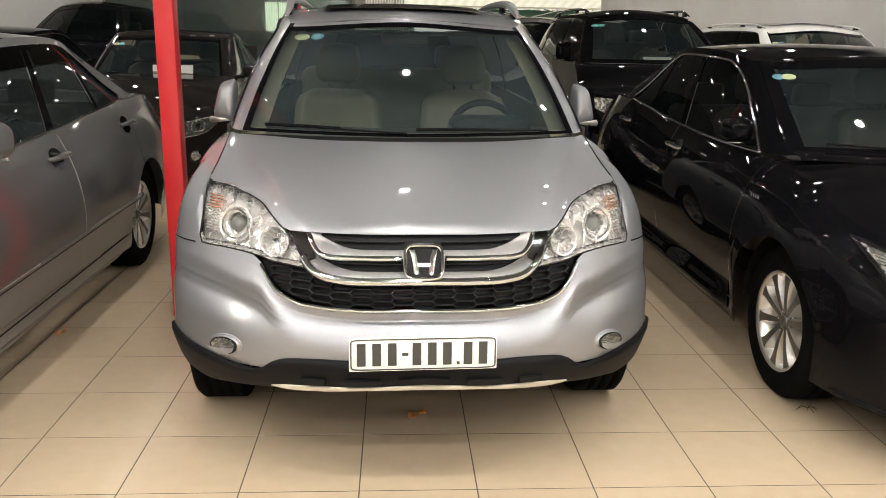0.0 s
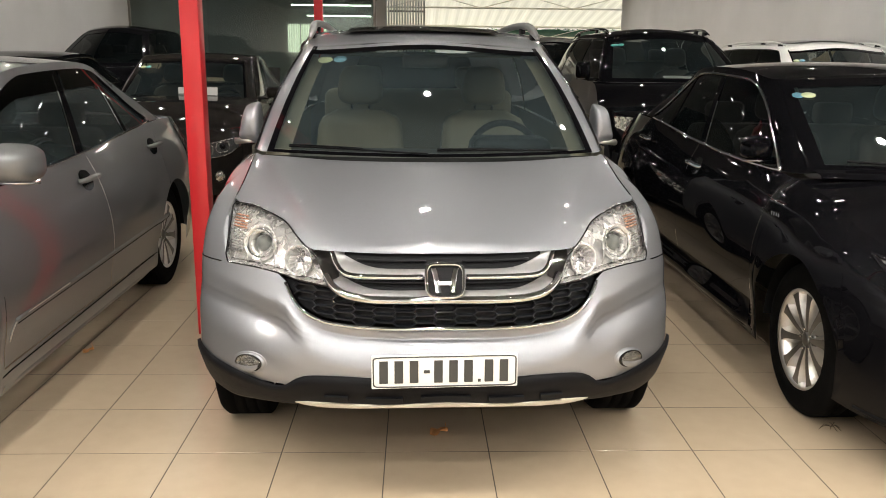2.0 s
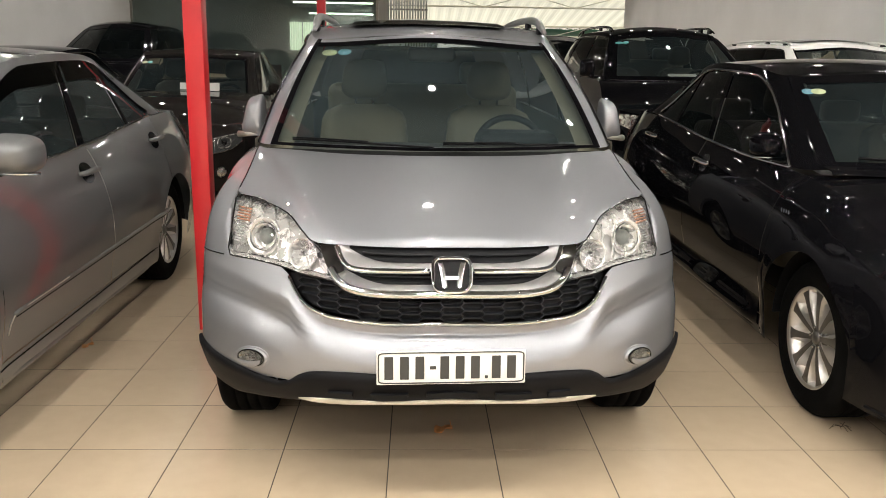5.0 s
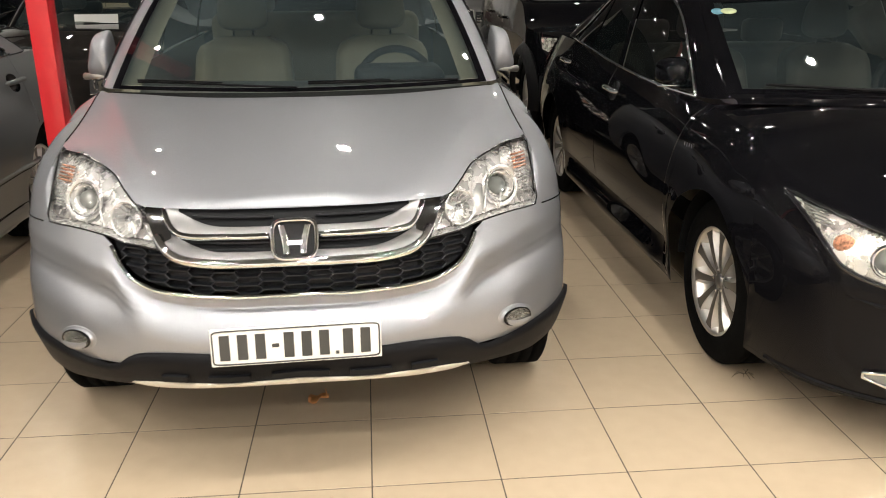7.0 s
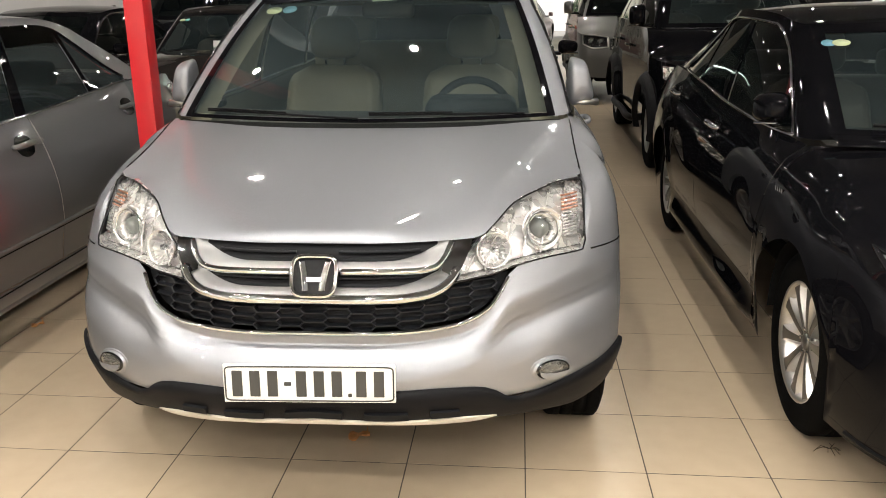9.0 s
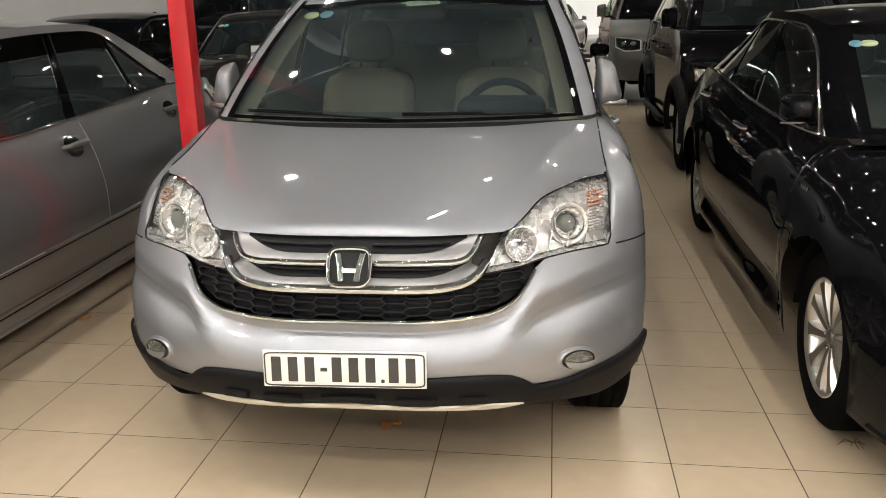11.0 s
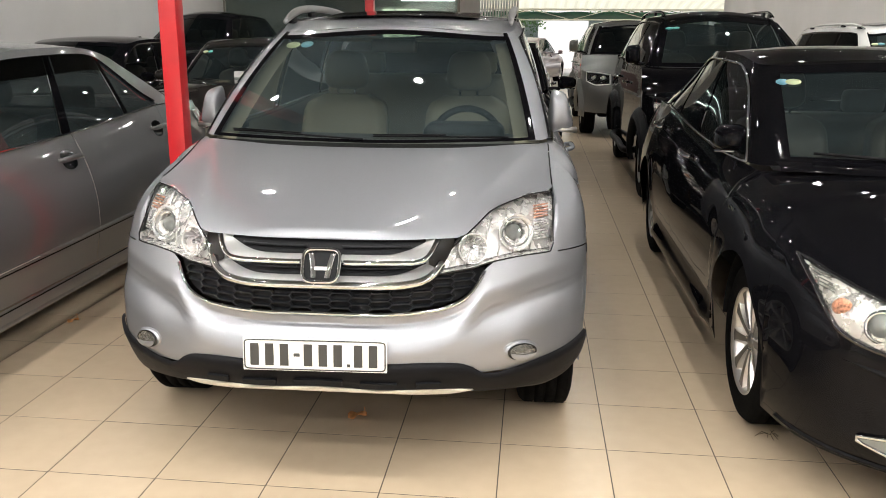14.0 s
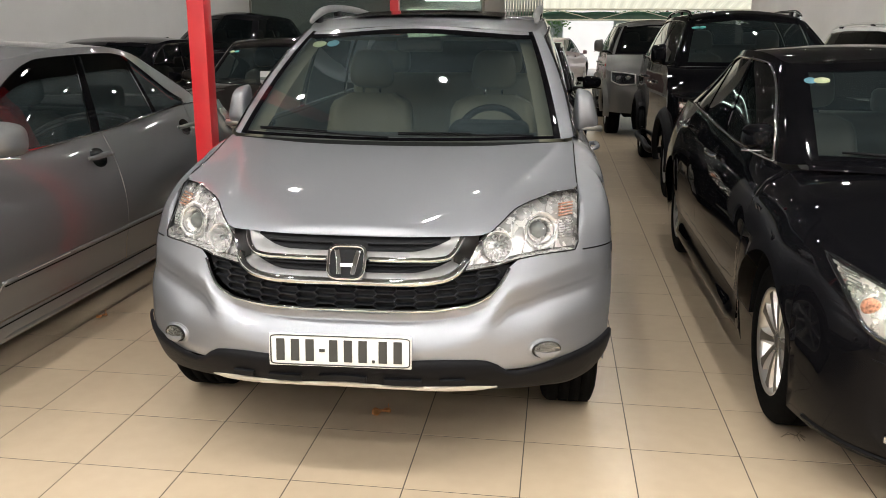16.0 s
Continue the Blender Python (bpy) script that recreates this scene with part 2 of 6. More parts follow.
def tile_material():
    m = material("cream_floor_tile", (0.50, 0.40, 0.285), 0.22, bump=0.02, scale=25, coat=0.0, spec=0.55)
    n, l = m.node_tree.nodes, m.node_tree.links
    b = n["Principled BSDF"]
    tc = n.new("ShaderNodeNewGeometry")
    a, c = n.new("ShaderNodeTexNoise"), n.new("ShaderNodeTexNoise")
    a.inputs["Scale"].default_value, a.inputs["Detail"].default_value = 1.3, 6
    c.inputs["Scale"].default_value, c.inputs["Detail"].default_value = 14, 5
    info = n.new("ShaderNodeObjectInfo")
    for q in (a, c):
        l.new(tc.outputs["Position"], q.inputs["Vector"])
    add = n.new("ShaderNodeMath")
    add.operation = "ADD"
    l.new(a.outputs[0], add.inputs[0])
    l.new(c.outputs[0], add.inputs[1])
    add2 = n.new("ShaderNodeMath")
    add2.operation = "MULTIPLY_ADD"
    l.new(info.outputs["Random"], add2.inputs[0])
    add2.inputs[1].default_value = 0.25
    l.new(add.outputs[0], add2.inputs[2])
    mr = n.new("ShaderNodeMapRange")
    mr.inputs["From Min"].default_value, mr.inputs["From Max"].default_value = 0.7, 1.6
    mr.inputs["To Min"].default_value, mr.inputs["To Max"].default_value = 0.94, 1.05
    l.new(add2.outputs[0], mr.inputs[0])
    mul = n.new("ShaderNodeVectorMath")
    mul.operation = "SCALE"
    mul.inputs[0].default_value = (0.50, 0.40, 0.285)
    l.new(mr.outputs[0], mul.inputs["Scale"])
    l.new(mul.outputs[0], b.inputs["Base Color"])
    rr = n.new("ShaderNodeMapRange")
    rr.inputs["From Min"].default_value, rr.inputs["From Max"].default_value = 0.2, 0.8
    rr.inputs["To Min"].default_value, rr.inputs["To Max"].default_value = 0.20, 0.27
    l.new(a.outputs[0], rr.inputs[0])
    l.new(rr.outputs[0], b.inputs["Roughness"])
    return m


M["tile"] = tile_material()

# ---- building helpers ----


def thing(name, m, label, category, group="", kind=""):
    ob = new(name)
    ob.matrix_world = m
    ob.empty_display_size = 0.1
    return tagged(ob, label, category, group, kind)


def part(name, bm, mat, parent=None, label="", smooth=True, local=None):
    me = bpy.data.meshes.new(name)
    bm.normal_update()
    bm.to_mesh(me)
    bm.free()
    me.materials.append(M[mat] if isinstance(mat, str) else mat)
    if smooth:
        me.shade_smooth()
        if smooth is not True:
            me.set_sharp_from_angle(angle=radians(smooth))
    ob = new(name, me)
    if parent is not None:
        ob.parent = parent
    if local is not None:
        ob.matrix_basis = local
    if label:
        tagged(ob, label)
    return ob


def curve(*pts):
    """A smooth monotone curve through a few (position, value) pairs."""
    x = np.array([p[0] for p in pts], float)
    y = np.array([p[1] for p in pts], float)
    h = np.diff(x)
    d = np.diff(y) / h
    m = np.zeros(len(x))
    m[0], m[-1] = d[0], d[-1]
    for i in range(1, len(x) - 1):
        if d[i - 1] * d[i] > 0:
            w1, w2 = 2 * h[i] + h[i - 1], h[i] + 2 * h[i - 1]
            m[i] = (w1 + w2) / (w1 / d[i - 1] + w2 / d[i])

    def f(v):
        if v <= x[0]:
            return float(y[0])
        if v >= x[-1]:
            return float(y[-1])
        i = int(np.searchsorted(x, v) - 1)
        t = (v - x[i]) / h[i]
        return float((1 + 2 * t) * (1 - t) ** 2 * y[i] + t * (1 - t) ** 2 * h[i] * m[i] + t * t * (3 - 2 * t) * y[i + 1] + t * t * (t - 1) * h[i] * m[i + 1])
    return f


def smooth_line(pts, step=0.04):
    """Points at about even steps along a rounded line through pts."""
    p = [Vector(q) for q in pts]
    p = [2 * p[0] - p[1]] + p + [2 * p[-1] - p[-2]]
    out = []
    for i in range(1, len(p) - 2):
        n = max(1, int(round((p[i + 1] - p[i]).length / step)))
        a, b, c, d = p[i - 1], p[i], p[i + 1], p[i + 2]
        ta, tb, tc = (b - a).length ** 0.5 + 1e-6, (c - b).length ** 0.5 + 1e-6, (d - c).length ** 0.5 + 1e-6
        m1 = ((b - a) / ta - (c - a) / (ta + tb) + (c - b) / tb) * tb
        m2 = ((c - b) / tb - (d - b) / (tb + tc) + (d - c) / tc) * tb
        for k in range(n):
            t = k / n
            out.append((2 * t ** 3 - 3 * t * t + 1) * b + (t ** 3 - 2 * t * t + t) * m1 + (-2 * t ** 3 + 3 * t * t) * c + (t ** 3 - t * t) * m2)
    return out + [p[-2]]


def add_grid(bm, rows, close_u=False):
    vs = [[bm.verts.new(p) for p in r] for r in rows]
    n = len(vs)
    for i in range(n if close_u else n - 1):
        a, b = vs[i], vs[(i + 1) % n]
        for j in range(len(a) - 1):
            q = [a[j], b[j], b[j + 1], a[j + 1]]
            u = []
            for v in q:
                if all((v.co - w.co).length > 1e-6 for w in u):
                    u.append(v)
            if len(u) > 2:
                bm.faces.new(u)
    return bm


def grid(rows, close_u=False):
    return add_grid(bmesh.new(), rows, close_u)


def thicken(bm, depth):
    """Gives a sheet a depth, against its normals."""
    bm.normal_update()
    bmesh.ops.solidify(bm, geom=bm.faces[:], thickness=depth)
    return bm


def tube(bm, pts, r, n=8, close=False):
    p = [Vector(q) for q in pts]
    rings = []
    side = None
    for i, q in enumerate(p):
        a = p[i - 1] if i or close else p[0]
        b = p[(i + 1) % len(p)] if i < len(p) - 1 or close else p[-1]
        d = (b - a).normalized()
        if side is None:
            side = d.orthogonal().normalized()
        side = (side - d * side.dot(d)).normalized()
        up = d.cross(side)
        rr = r(i / max(1, len(p) - 1)) if callable(r) else r
        rings.append([q + rr * (math.cos(2 * math.pi * k / n) * side + math.sin(2 * math.pi * k / n) * up) for k in range(n)])
    for ring in rings:
        ring.append(ring[0])
    add_grid(bm, rings, close)
    bmesh.ops.remove_doubles(bm, verts=bm.verts[:], dist=1e-5)
    if not close:
        for q in (rings[0], rings[-1]):
            vs = [v for v in bm.verts if any((v.co - w).length < 1e-5 for w in q[:-1])]
            if len(vs) > 2:
                bmesh.ops.contextual_create(bm, geom=vs)
    return bm


def box(bm, cx, cy, cz, sx, sy, sz, bevel=0.0, seg=2, m=None):
    made = bmesh.ops.create_cube(bm, size=1.0)["verts"]
    for v in made:
        v.co = Vector((cx + v.co.x * sx, cy + v.co.y * sy, cz + v.co.z * sz))
    if bevel > 0:
        edges = {e for v in made for e in v.link_edges}
        made = bmesh.ops.bevel(bm, geom=list(edges), offset=bevel, segments=seg, affect="EDGES", profile=0.5)["verts"]
    if m is not None:
        bmesh.ops.transform(bm, matrix=m, verts=[v for v in made if v.is_valid])
    return bm


def lathe(profile, axis="x", n=40):
    """Turns a profile of (radius, along) round an axis."""
    rows = []
    for k in range(n):
        c, s = math.cos(2 * math.pi * k / n), math.sin(2 * math.pi * k / n)
        if axis == "x":
            rows.append([(a, r * c, r * s) for r, a in profile])
        elif axis == "y":
            rows.append([(r * c, a, r * s) for r, a in profile])
        else:
            rows.append([(r * c, r * s, a) for r, a in profile])
    return grid(rows, True)




# ---- cars ----


class Car:
    """A car body from a plan outline, leans and heights; y runs back from the nose, the nose looks to -y."""

    def __init__(self, plan, front_lean, rear_lean, tuck, top, crown, hubs, arch, sill, fade=(0.45, 1.1), flare=0.0):
        self.line = smooth_line([(x, y, 0) for x, y in plan], 0.035)
        self.front_lean, self.rear_lean, self.tuck, self.top, self.crown = front_lean, rear_lean, tuck, top, crown
        self.hubs, self.arch, self.sill, self.fade, self.flare = hubs, arch, sill, fade, flare
        self.length = plan[-1][1]
        ys = [p.y for p in self.line]
        extra = [h + arch * math.sin(radians(a)) for h in hubs for a in range(-90, 91, 6)]
        pts = []
        for a, b in zip(self.line, self.line[1:]):
            pts.append(a)
            for e in sorted(extra):
                if a.y + 1e-4 < e < b.y - 1e-4:
                    pts.append(a.lerp(b, (e - a.y) / (b.y - a.y)))
        self.line = pts + [self.line[-1]]

    shoulder = None
    tuck_fade = None

    def split(self, cuts):
        """Puts columns of the skin exactly at some places along the car."""
        for e in cuts:
            for i, (a, b) in enumerate(zip(self.line, self.line[1:])):
                if a.y + 1e-4 < e < b.y - 1e-4:
                    self.line.insert(i + 1, a.lerp(b, (e - a.y) / (b.y - a.y)))
                    break

    def sculpt(self, x, z):
        return 0.0

    def weight(self, y):
        a, b = self.fade
        t = min(1, max(0, (y - a) / (b - a)))
        return 1 - t * t * (3 - 2 * t)

    def at(self, px, py, z):
        """The skin's point for a plan point at a height."""
        wf = self.weight(py)
        wr = self.weight(self.length - py)
        wt, zt = wf, z
        if self.tuck_fade:
            zt = z - (self.top(py) - 1.0) * min(1, max(0, (z - 0.58) / max(0.1, self.top(py) - 0.58)))
            a, b = self.tuck_fade
            t = min(1, max(0, (py - a) / (b - a)))
            wt = 1 - t * t * (3 - 2 * t)
        x = px * (1 - self.tuck(zt) * (1 - wt))
        if self.shoulder:
            t = min(1.05, max(0, (1 - 0.772 / max(abs(px), 0.1)) / 0.165))
            if self.tuck_fade:
                t = min(1, max(0, (abs(px) - 0.50) / 0.25)) * min(1, max(0, (1.75 - py) / 0.35))
            x *= 1 - self.shoulder(self.top(py) - z) * t
        for h in self.hubs:
            d = math.hypot(py - h, z - 0.33)
            x += math.copysign(self.flare * math.exp(-((d - self.arch) / 0.07) ** 2), px) if abs(px) > 0.5 else 0
        return Vector((x, py + wf * (self.front_lean(z) + self.sculpt(px, z)) - wr * self.rear_lean(z), z))

    def front(self, x, z, off=0.0):
        """The front skin's point for a lateral place and a height, moved out by off."""
        x, z = float(x), float(z)
        ax = abs(x)
        y = 0.0
        for a, b in zip(self.line, self.line[1:]):
            if a.x <= ax <= b.x and a.y < 1.2 and b.x > a.x:
                y = a.y + (b.y - a.y) * (ax - a.x) / (b.x - a.x)
                break
        else:
            y = max(p.y for p in self.line if p.y < 1.0 and p.x <= ax + 0.02)
        p = self.at(ax, y, z)
        if self.tuck_fade and ax > 0.45:
            last = None
            for q in self.line:
                if q.x > 0.40 and q.y < 1.3:
                    p = self.at(q.x, q.y, z)
                    if p.x >= ax:
                        if last is not None:
                            p = last.lerp(p, (ax - last.x) / max(1e-6, p.x - last.x))
                        break
                    last = p
        p.x = x
        p.y -= off
        return p

    def side(self, y, z, off=0.0, sign=1):
        """The side skin's point at a plan y and a height, moved out by off."""
        y, z = float(y), float(z)
        for a, b in zip(self.line, self.line[1:]):
            if a.y <= y <= b.y and b.y > a.y and a.x > 0.4:
                px = a.x + (b.x - a.x) * (y - a.y) / (b.y - a.y)
                break
        p = self.at(px, y, z)
        p.x = (p.x + off) * sign
        return p

    def bottom(self, y, x):
        z = self.sill(y)
        if x > 0.5:
            for h in self.hubs:
                if abs(y - h) < self.arch:
                    z = max(z, 0.33 + math.sqrt(self.arch ** 2 - (y - h) ** 2))
        return z

    def skin(self, z0=None, z1=None, s0=None, s1=None, rows=14, sign=1, off=0.0, knee=None):
        """One half of the skin between two heights, as rows of points along the outline."""
        out = []
        for p in self.line:
            if s0 is not None and p.y < s0 - 2e-4:
                continue
            if s1 is not None and p.y > s1 + 2e-4:
                continue
            lo = max(self.bottom(p.y, p.x), z0(p) if z0 else -9)
            hi = self.top(p.y) if z1 is None else min(self.top(p.y), z1(p))
            hi = max(hi, lo)
            col = []
            mid = min(hi, max(lo, knee)) if knee else lo + 0.7 * (hi - lo)
            for k in range(rows + 1):
                t = k / rows
                q = self.at(p.x, p.y, lo + (mid - lo) * min(1, t / 0.7) + (hi - mid) * max(0, (t - 0.7) / 0.3))
                col.append(((q.x + (off if p.x > 0.5 else 0)) * sign, q.y, q.z))
            out.append(col)
        return out

    def cap(self, y0, y1, n=14, limit=None):
        """The upper side, from the left shoulder to the right one: hood or deck."""
        rows = []
        for p in self.line:
            if not y0 <= p.y <= y1:
                continue
            e = self.at(p.x, p.y, self.top(p.y))
            row = []
            for k in range(n + 1):
                u = -1 + 2 * k / n
                y = min(e.y, limit(abs(e.x * u))) if limit else e.y
                ez = self.top(y) if y < e.y else e.z
                row.append((e.x * u, y, ez + self.crown(e.x * u, y, e.x, ez)))
            rows.append(row)
        return rows


class House:
    """The greenhouse: a belt line and a roof line of matched key points (x, y, z), joined by lightly bulged glass."""

    def __init__(self, keys, bulge=0.03, per=12):
        lo, hi = [], []
        self.per = per
        L = [Vector(k[0]) for k in keys]
        U = [Vector(k[1]) for k in keys]
        self.lo, self.hi, self.n, self.bulge = L, U, len(keys) - 1, bulge

    def _line(self, P, s):
        s = float(s)
        i = min(self.n - 1, max(0, int(s)))
        t = s - i
        a = P[i - 1] if i else Vector((-P[1].x, P[1].y, P[1].z))
        d = P[i + 2] if i + 2 <= self.n else Vector((-P[-2].x, P[-2].y, P[-2].z))
        b, c = P[i], P[i + 1]
        ta, tb, tc = (b - a).length ** 0.5 + 1e-6, (c - b).length ** 0.5 + 1e-6, (d - c).length ** 0.5 + 1e-6
        m1 = ((b - a) / ta - (c - a) / (ta + tb) + (c - b) / tb) * tb
        m2 = ((c - b) / tb - (d - b) / (tb + tc) + (d - c) / tc) * tb
        return (2 * t ** 3 - 3 * t * t + 1) * b + (t ** 3 - 2 * t * t + t) * m1 + (-2 * t ** 3 + 3 * t * t) * c + (t ** 3 - t * t) * m2

    def at(self, s, v, off=0.0):
        s, v = float(s), float(v)
        a, b = self._line(self.lo, s), self._line(self.hi, s)
        q = a.lerp(b, v)
        d = 0.02
        t = self._line(self.lo, min(self.n, s + d)) - self._line(self.lo, max(0, s - d))
        nrm = t.cross(b - a).normalized()
        return q + nrm * (self.bulge * 4 * v * (1 - v) + off)

    def patch(self, s0, s1, v0=0.0, v1=1.0, nu=10, nv=8, off=0.0, sign=1):
        rows = []
        for i in range(nu + 1):
            s = s0 + (s1 - s0) * i / nu
            a = v0(s) if callable(v0) else v0
            b = v1(s) if callable(v1) else v1
            row = []
            for j in range(nv + 1):
                p = self.at(s, a + (b - a) * j / nv, off)
                row.append((p.x * sign, p.y, p.z))
            rows.append(row)
        return rows

    def roof(self, s0, s1, crown, n=12, steps=40):
        rows = []
        edge = [self._line(self.hi, s) for s in np.linspace(0, s0, 21)]
        ey, ez = curve(*[(p.x, p.y) for p in edge]), curve(*[(p.x, p.z) for p in edge])
        last = edge[-1]
        for j in range(5):
            t = j / 5
            row = []
            for k in range(n + 1):
                u = -1 + 2 * k / n
                x = last.x * abs(u)
                zb = last.z + crown * (1 - u * u)
                row.append((last.x * u, ey(x) + (last.y - ey(x)) * t, ez(x) + (zb - ez(x)) * t))
            rows.append(row)
        for i in range(steps + 1):
            s = s0 + (s1 - s0) * i / steps
            p = self._line(self.hi, s)
            rows.append([(p.x * (-1 + 2 * k / n), p.y, p.z + crown * (1 - (-1 + 2 * k / n) ** 2)) for k in range(n + 1)])
        return rows


def outward(bm, c=(0, 2.3, 0.75)):
    """Turns every face of a sheet away from a point inside."""
    bm.normal_update()
    c = Vector(c)
    back = [f for f in bm.faces if f.normal.dot(f.calc_center_median() - c) < 0]
    bmesh.ops.reverse_faces(bm, faces=back)
    return bm


def two(rows):
    """A half's rows and their mirror image as one mesh."""
    bm = grid(rows)
    add_grid(bm, [[(-x, y, z) for x, y, z in reversed(r)] for r in rows])
    bmesh.ops.remove_doubles(bm, verts=bm.verts[:], dist=1e-4)
    return outward(bm)


def wheel(parent, x, y, r=0.33, width=0.215, rim=0.215, spokes=10, sign=1, style="twin", turn=0.0):
    """A tyre with its tread, a rim with spokes, and a hub cap; sign: the side it looks to."""
    w = width / 2
    prof = [(rim, -w * 0.9), (rim + 0.012, -w), (r - 0.045, -w * 1.02), (r - 0.018, -w * 0.93), (r - 0.004, -w * 0.78)]
    for k in range(4):
        a = -w * 0.6 + k * w * 0.4
        prof += [(r, a - 0.012), (r, a + 0.022), (r - 0.008, a + 0.024), (r - 0.008, a + 0.030)]
    prof += [(r - 0.004, w * 0.78), (r - 0.018, w * 0.93), (r - 0.045, w * 1.02), (rim + 0.012, w), (rim, w * 0.9)]
    m = pose(x, y, r - 0.004, 0, 0, turn)
    hub = part("wheel", lathe([(rim + 0.002, -w * 0.85), (rim - 0.02, -w * 0.7), (rim - 0.03, 0), (rim - 0.02, w * 0.72), (rim - 0.004, w * 0.9), (rim + 0.004, w * 0.95), (rim + 0.006, w * 0.9)] if sign > 0 else [(rim + 0.006, -w * 0.9), (rim + 0.004, -w * 0.95), (rim - 0.004, -w * 0.9), (rim - 0.02, -w * 0.72), (rim - 0.03, 0), (rim - 0.02, w * 0.7), (rim + 0.002, w * 0.85)]), "alloy", parent, local=m)
    part("tyre", lathe(prof, n=56), "rubber", hub)
    part("brake_disc", lathe([(0.02, 0.0), (0.15, 0.0), (0.15, 0.02 * sign), (0.02, 0.02 * sign)]), "satin", hub)
    part("backing", lathe([(0.0001, -0.03 * sign), (rim - 0.028, -0.03 * sign)]), "dark", hub)
    out = w * 0.80
    rim_in = rim - 0.012
    for k in range(spokes):
        a = 2 * math.pi * k / spokes + 0.1
        rows, face = [], []
        for i in range(7):
            t = i / 6
            rad = 0.035 + (rim_in - 0.035) * t
            if style == "twin":
                # a grey face, coloured for its dark mirroring, and two bright flanks that fall back to the barrel
                half = 0.0100 + 0.0090 * t + 0.010 * max(0.0, t - 0.8) / 0.2
                dx = out + 0.004 - 0.016 * (1 - t) ** 2
                wide = half + 0.012 + 0.010 * t
                rows.append([(sign * (dx - 0.050), -wide, rad), (sign * dx, -half, rad), (sign * (dx - 0.004), 0.0, rad), (sign * dx, half, rad), (sign * (dx - 0.050), wide, rad)])
                face.append([(sign * (dx + 0.0012), -half * 0.96, rad), (sign * (dx + 0.0028), 0.0, rad), (sign * (dx + 0.0012), half * 0.96, rad)])
                continue
            half, skew = 0.0225 * (1 - 0.35 * math.sin(math.pi * t)), 0.0
            dx = out - 0.014 * math.cos(math.pi * t) * (1 - t) + 0.006 * t
            rows.append([(sign * (dx - 0.052), -half * 1.05, rad), (sign * (dx - 0.009), -half, rad), (sign * (dx + 0.003), half * skew, rad), (sign * (dx - 0.012), half, rad), (sign * (dx - 0.052), half * 1.05, rad)])
        rot = Matrix.Rotation(a, 3, "X")
        bm = grid([[rot @ Vector(p) for p in r_] for r_ in rows])
        bmesh.ops.recalc_face_normals(bm, faces=bm.faces[:])
        part("spoke", bm, "alloy", hub, smooth=20)
        if face:
            bm = outward(grid([[rot @ Vector(p) for p in r_] for r_ in face]), (-sign, 0, 0))
            part("spoke_face", bm, "wheel_grey", hub, smooth=20)
    if style == "twin":
        part("hub_plate", lathe([(0.030, sign * (out - 0.018)), (0.055, sign * (out - 0.013)), (0.066, sign * (out - 0.024)), (0.066, sign * (out - 0.05))]), "wheel_grey", hub)
        for k in range(5):
            a = 2 * math.pi * k / 5
            bm = bmesh.new()
            box(bm, sign * (out - 0.011), 0.046 * math.cos(a), 0.046 * math.sin(a), 0.016, 0.013, 0.013, 0.004, 2)
            part("wheel_nut", bm, "chrome", hub)
        part("centre_cap", lathe([(0.0001, sign * (out - 0.002)), (0.022, sign * (out - 0.003)), (0.030, sign * (out - 0.010)), (0.031, sign * (out - 0.03))]), "wheel_grey", hub)
        return hub
    part("centre_cap", lathe([(0.0001, sign * (out + 0.004)), (0.03, sign * (out + 0.002)), (0.052, sign * (out - 0.01)), (0.055, sign * (out - 0.04))]), "alloy", hub)
    return hub


def seat(parent, x, y, mat="leather", z=0.42):
    """A front seat: cushion, backrest with bolsters, headrest on two posts."""
    bm = bmesh.new()
    box(bm, x, y, z, 0.50, 0.52, 0.16, 0.06, 4)
    s = part("seat", bm, mat, parent)
    rows = []
    for i in range(15):
        t = i / 14
        zz = z + 0.06 + 0.60 * t
        yy = y + 0.22 + 0.20 * t
        wd = 0.265 - 0.035 * t ** 2 - 0.10 * max(0, (t - 0.86) / 0.14) ** 2.4 - (0.05 if t == 0 else 0)
        row = []
        for k in range(17):
            u = -1 + 2 * k / 16
            dp = -0.055 - 0.045 * abs(u) ** 2.5 + (0.07 * abs(u) ** 14)
            row.append((x + wd * u, yy + dp * (1 if 0 < t < 1 else 0.2), zz))
        rows.append(row + [(x + wd, yy + 0.08, zz), (x - wd, yy + 0.08, zz), row[0]])
    bm = grid(rows)
    bmesh.ops.recalc_face_normals(bm, faces=bm.faces[:])
    part("backrest", bm, mat, s)
    pw = lambda v, k: math.copysign(abs(v) ** k, v)
    rows = []
    for a in np.linspace(0, math.pi, 13):
        rows.append([(x + 0.128 * pw(math.cos(b), 0.55) * math.sin(a) ** 0.6 * (1 - 0.10 * pw(math.sin(b), 0.55)), y + 0.45 - 0.06 * math.cos(a), z + 0.80 + 0.112 * pw(math.sin(b), 0.62) * math.sin(a) ** 0.6) for b in np.linspace(0, 2 * math.pi, 29)])
    bm = grid(rows)
    bmesh.ops.remove_doubles(bm, verts=bm.verts[:], dist=1e-4)
    bmesh.ops.recalc_face_normals(bm, faces=bm.faces[:])
    part("headrest", bm, mat, s)
    for dx in (-0.05, 0.05):
        bm = bmesh.new()
        tube(bm, [(x + dx, y + 0.43, z + 0.62), (x + dx, y + 0.44, z + 0.72)], 0.006)
        part("post", bm, "chrome", s)
    return s


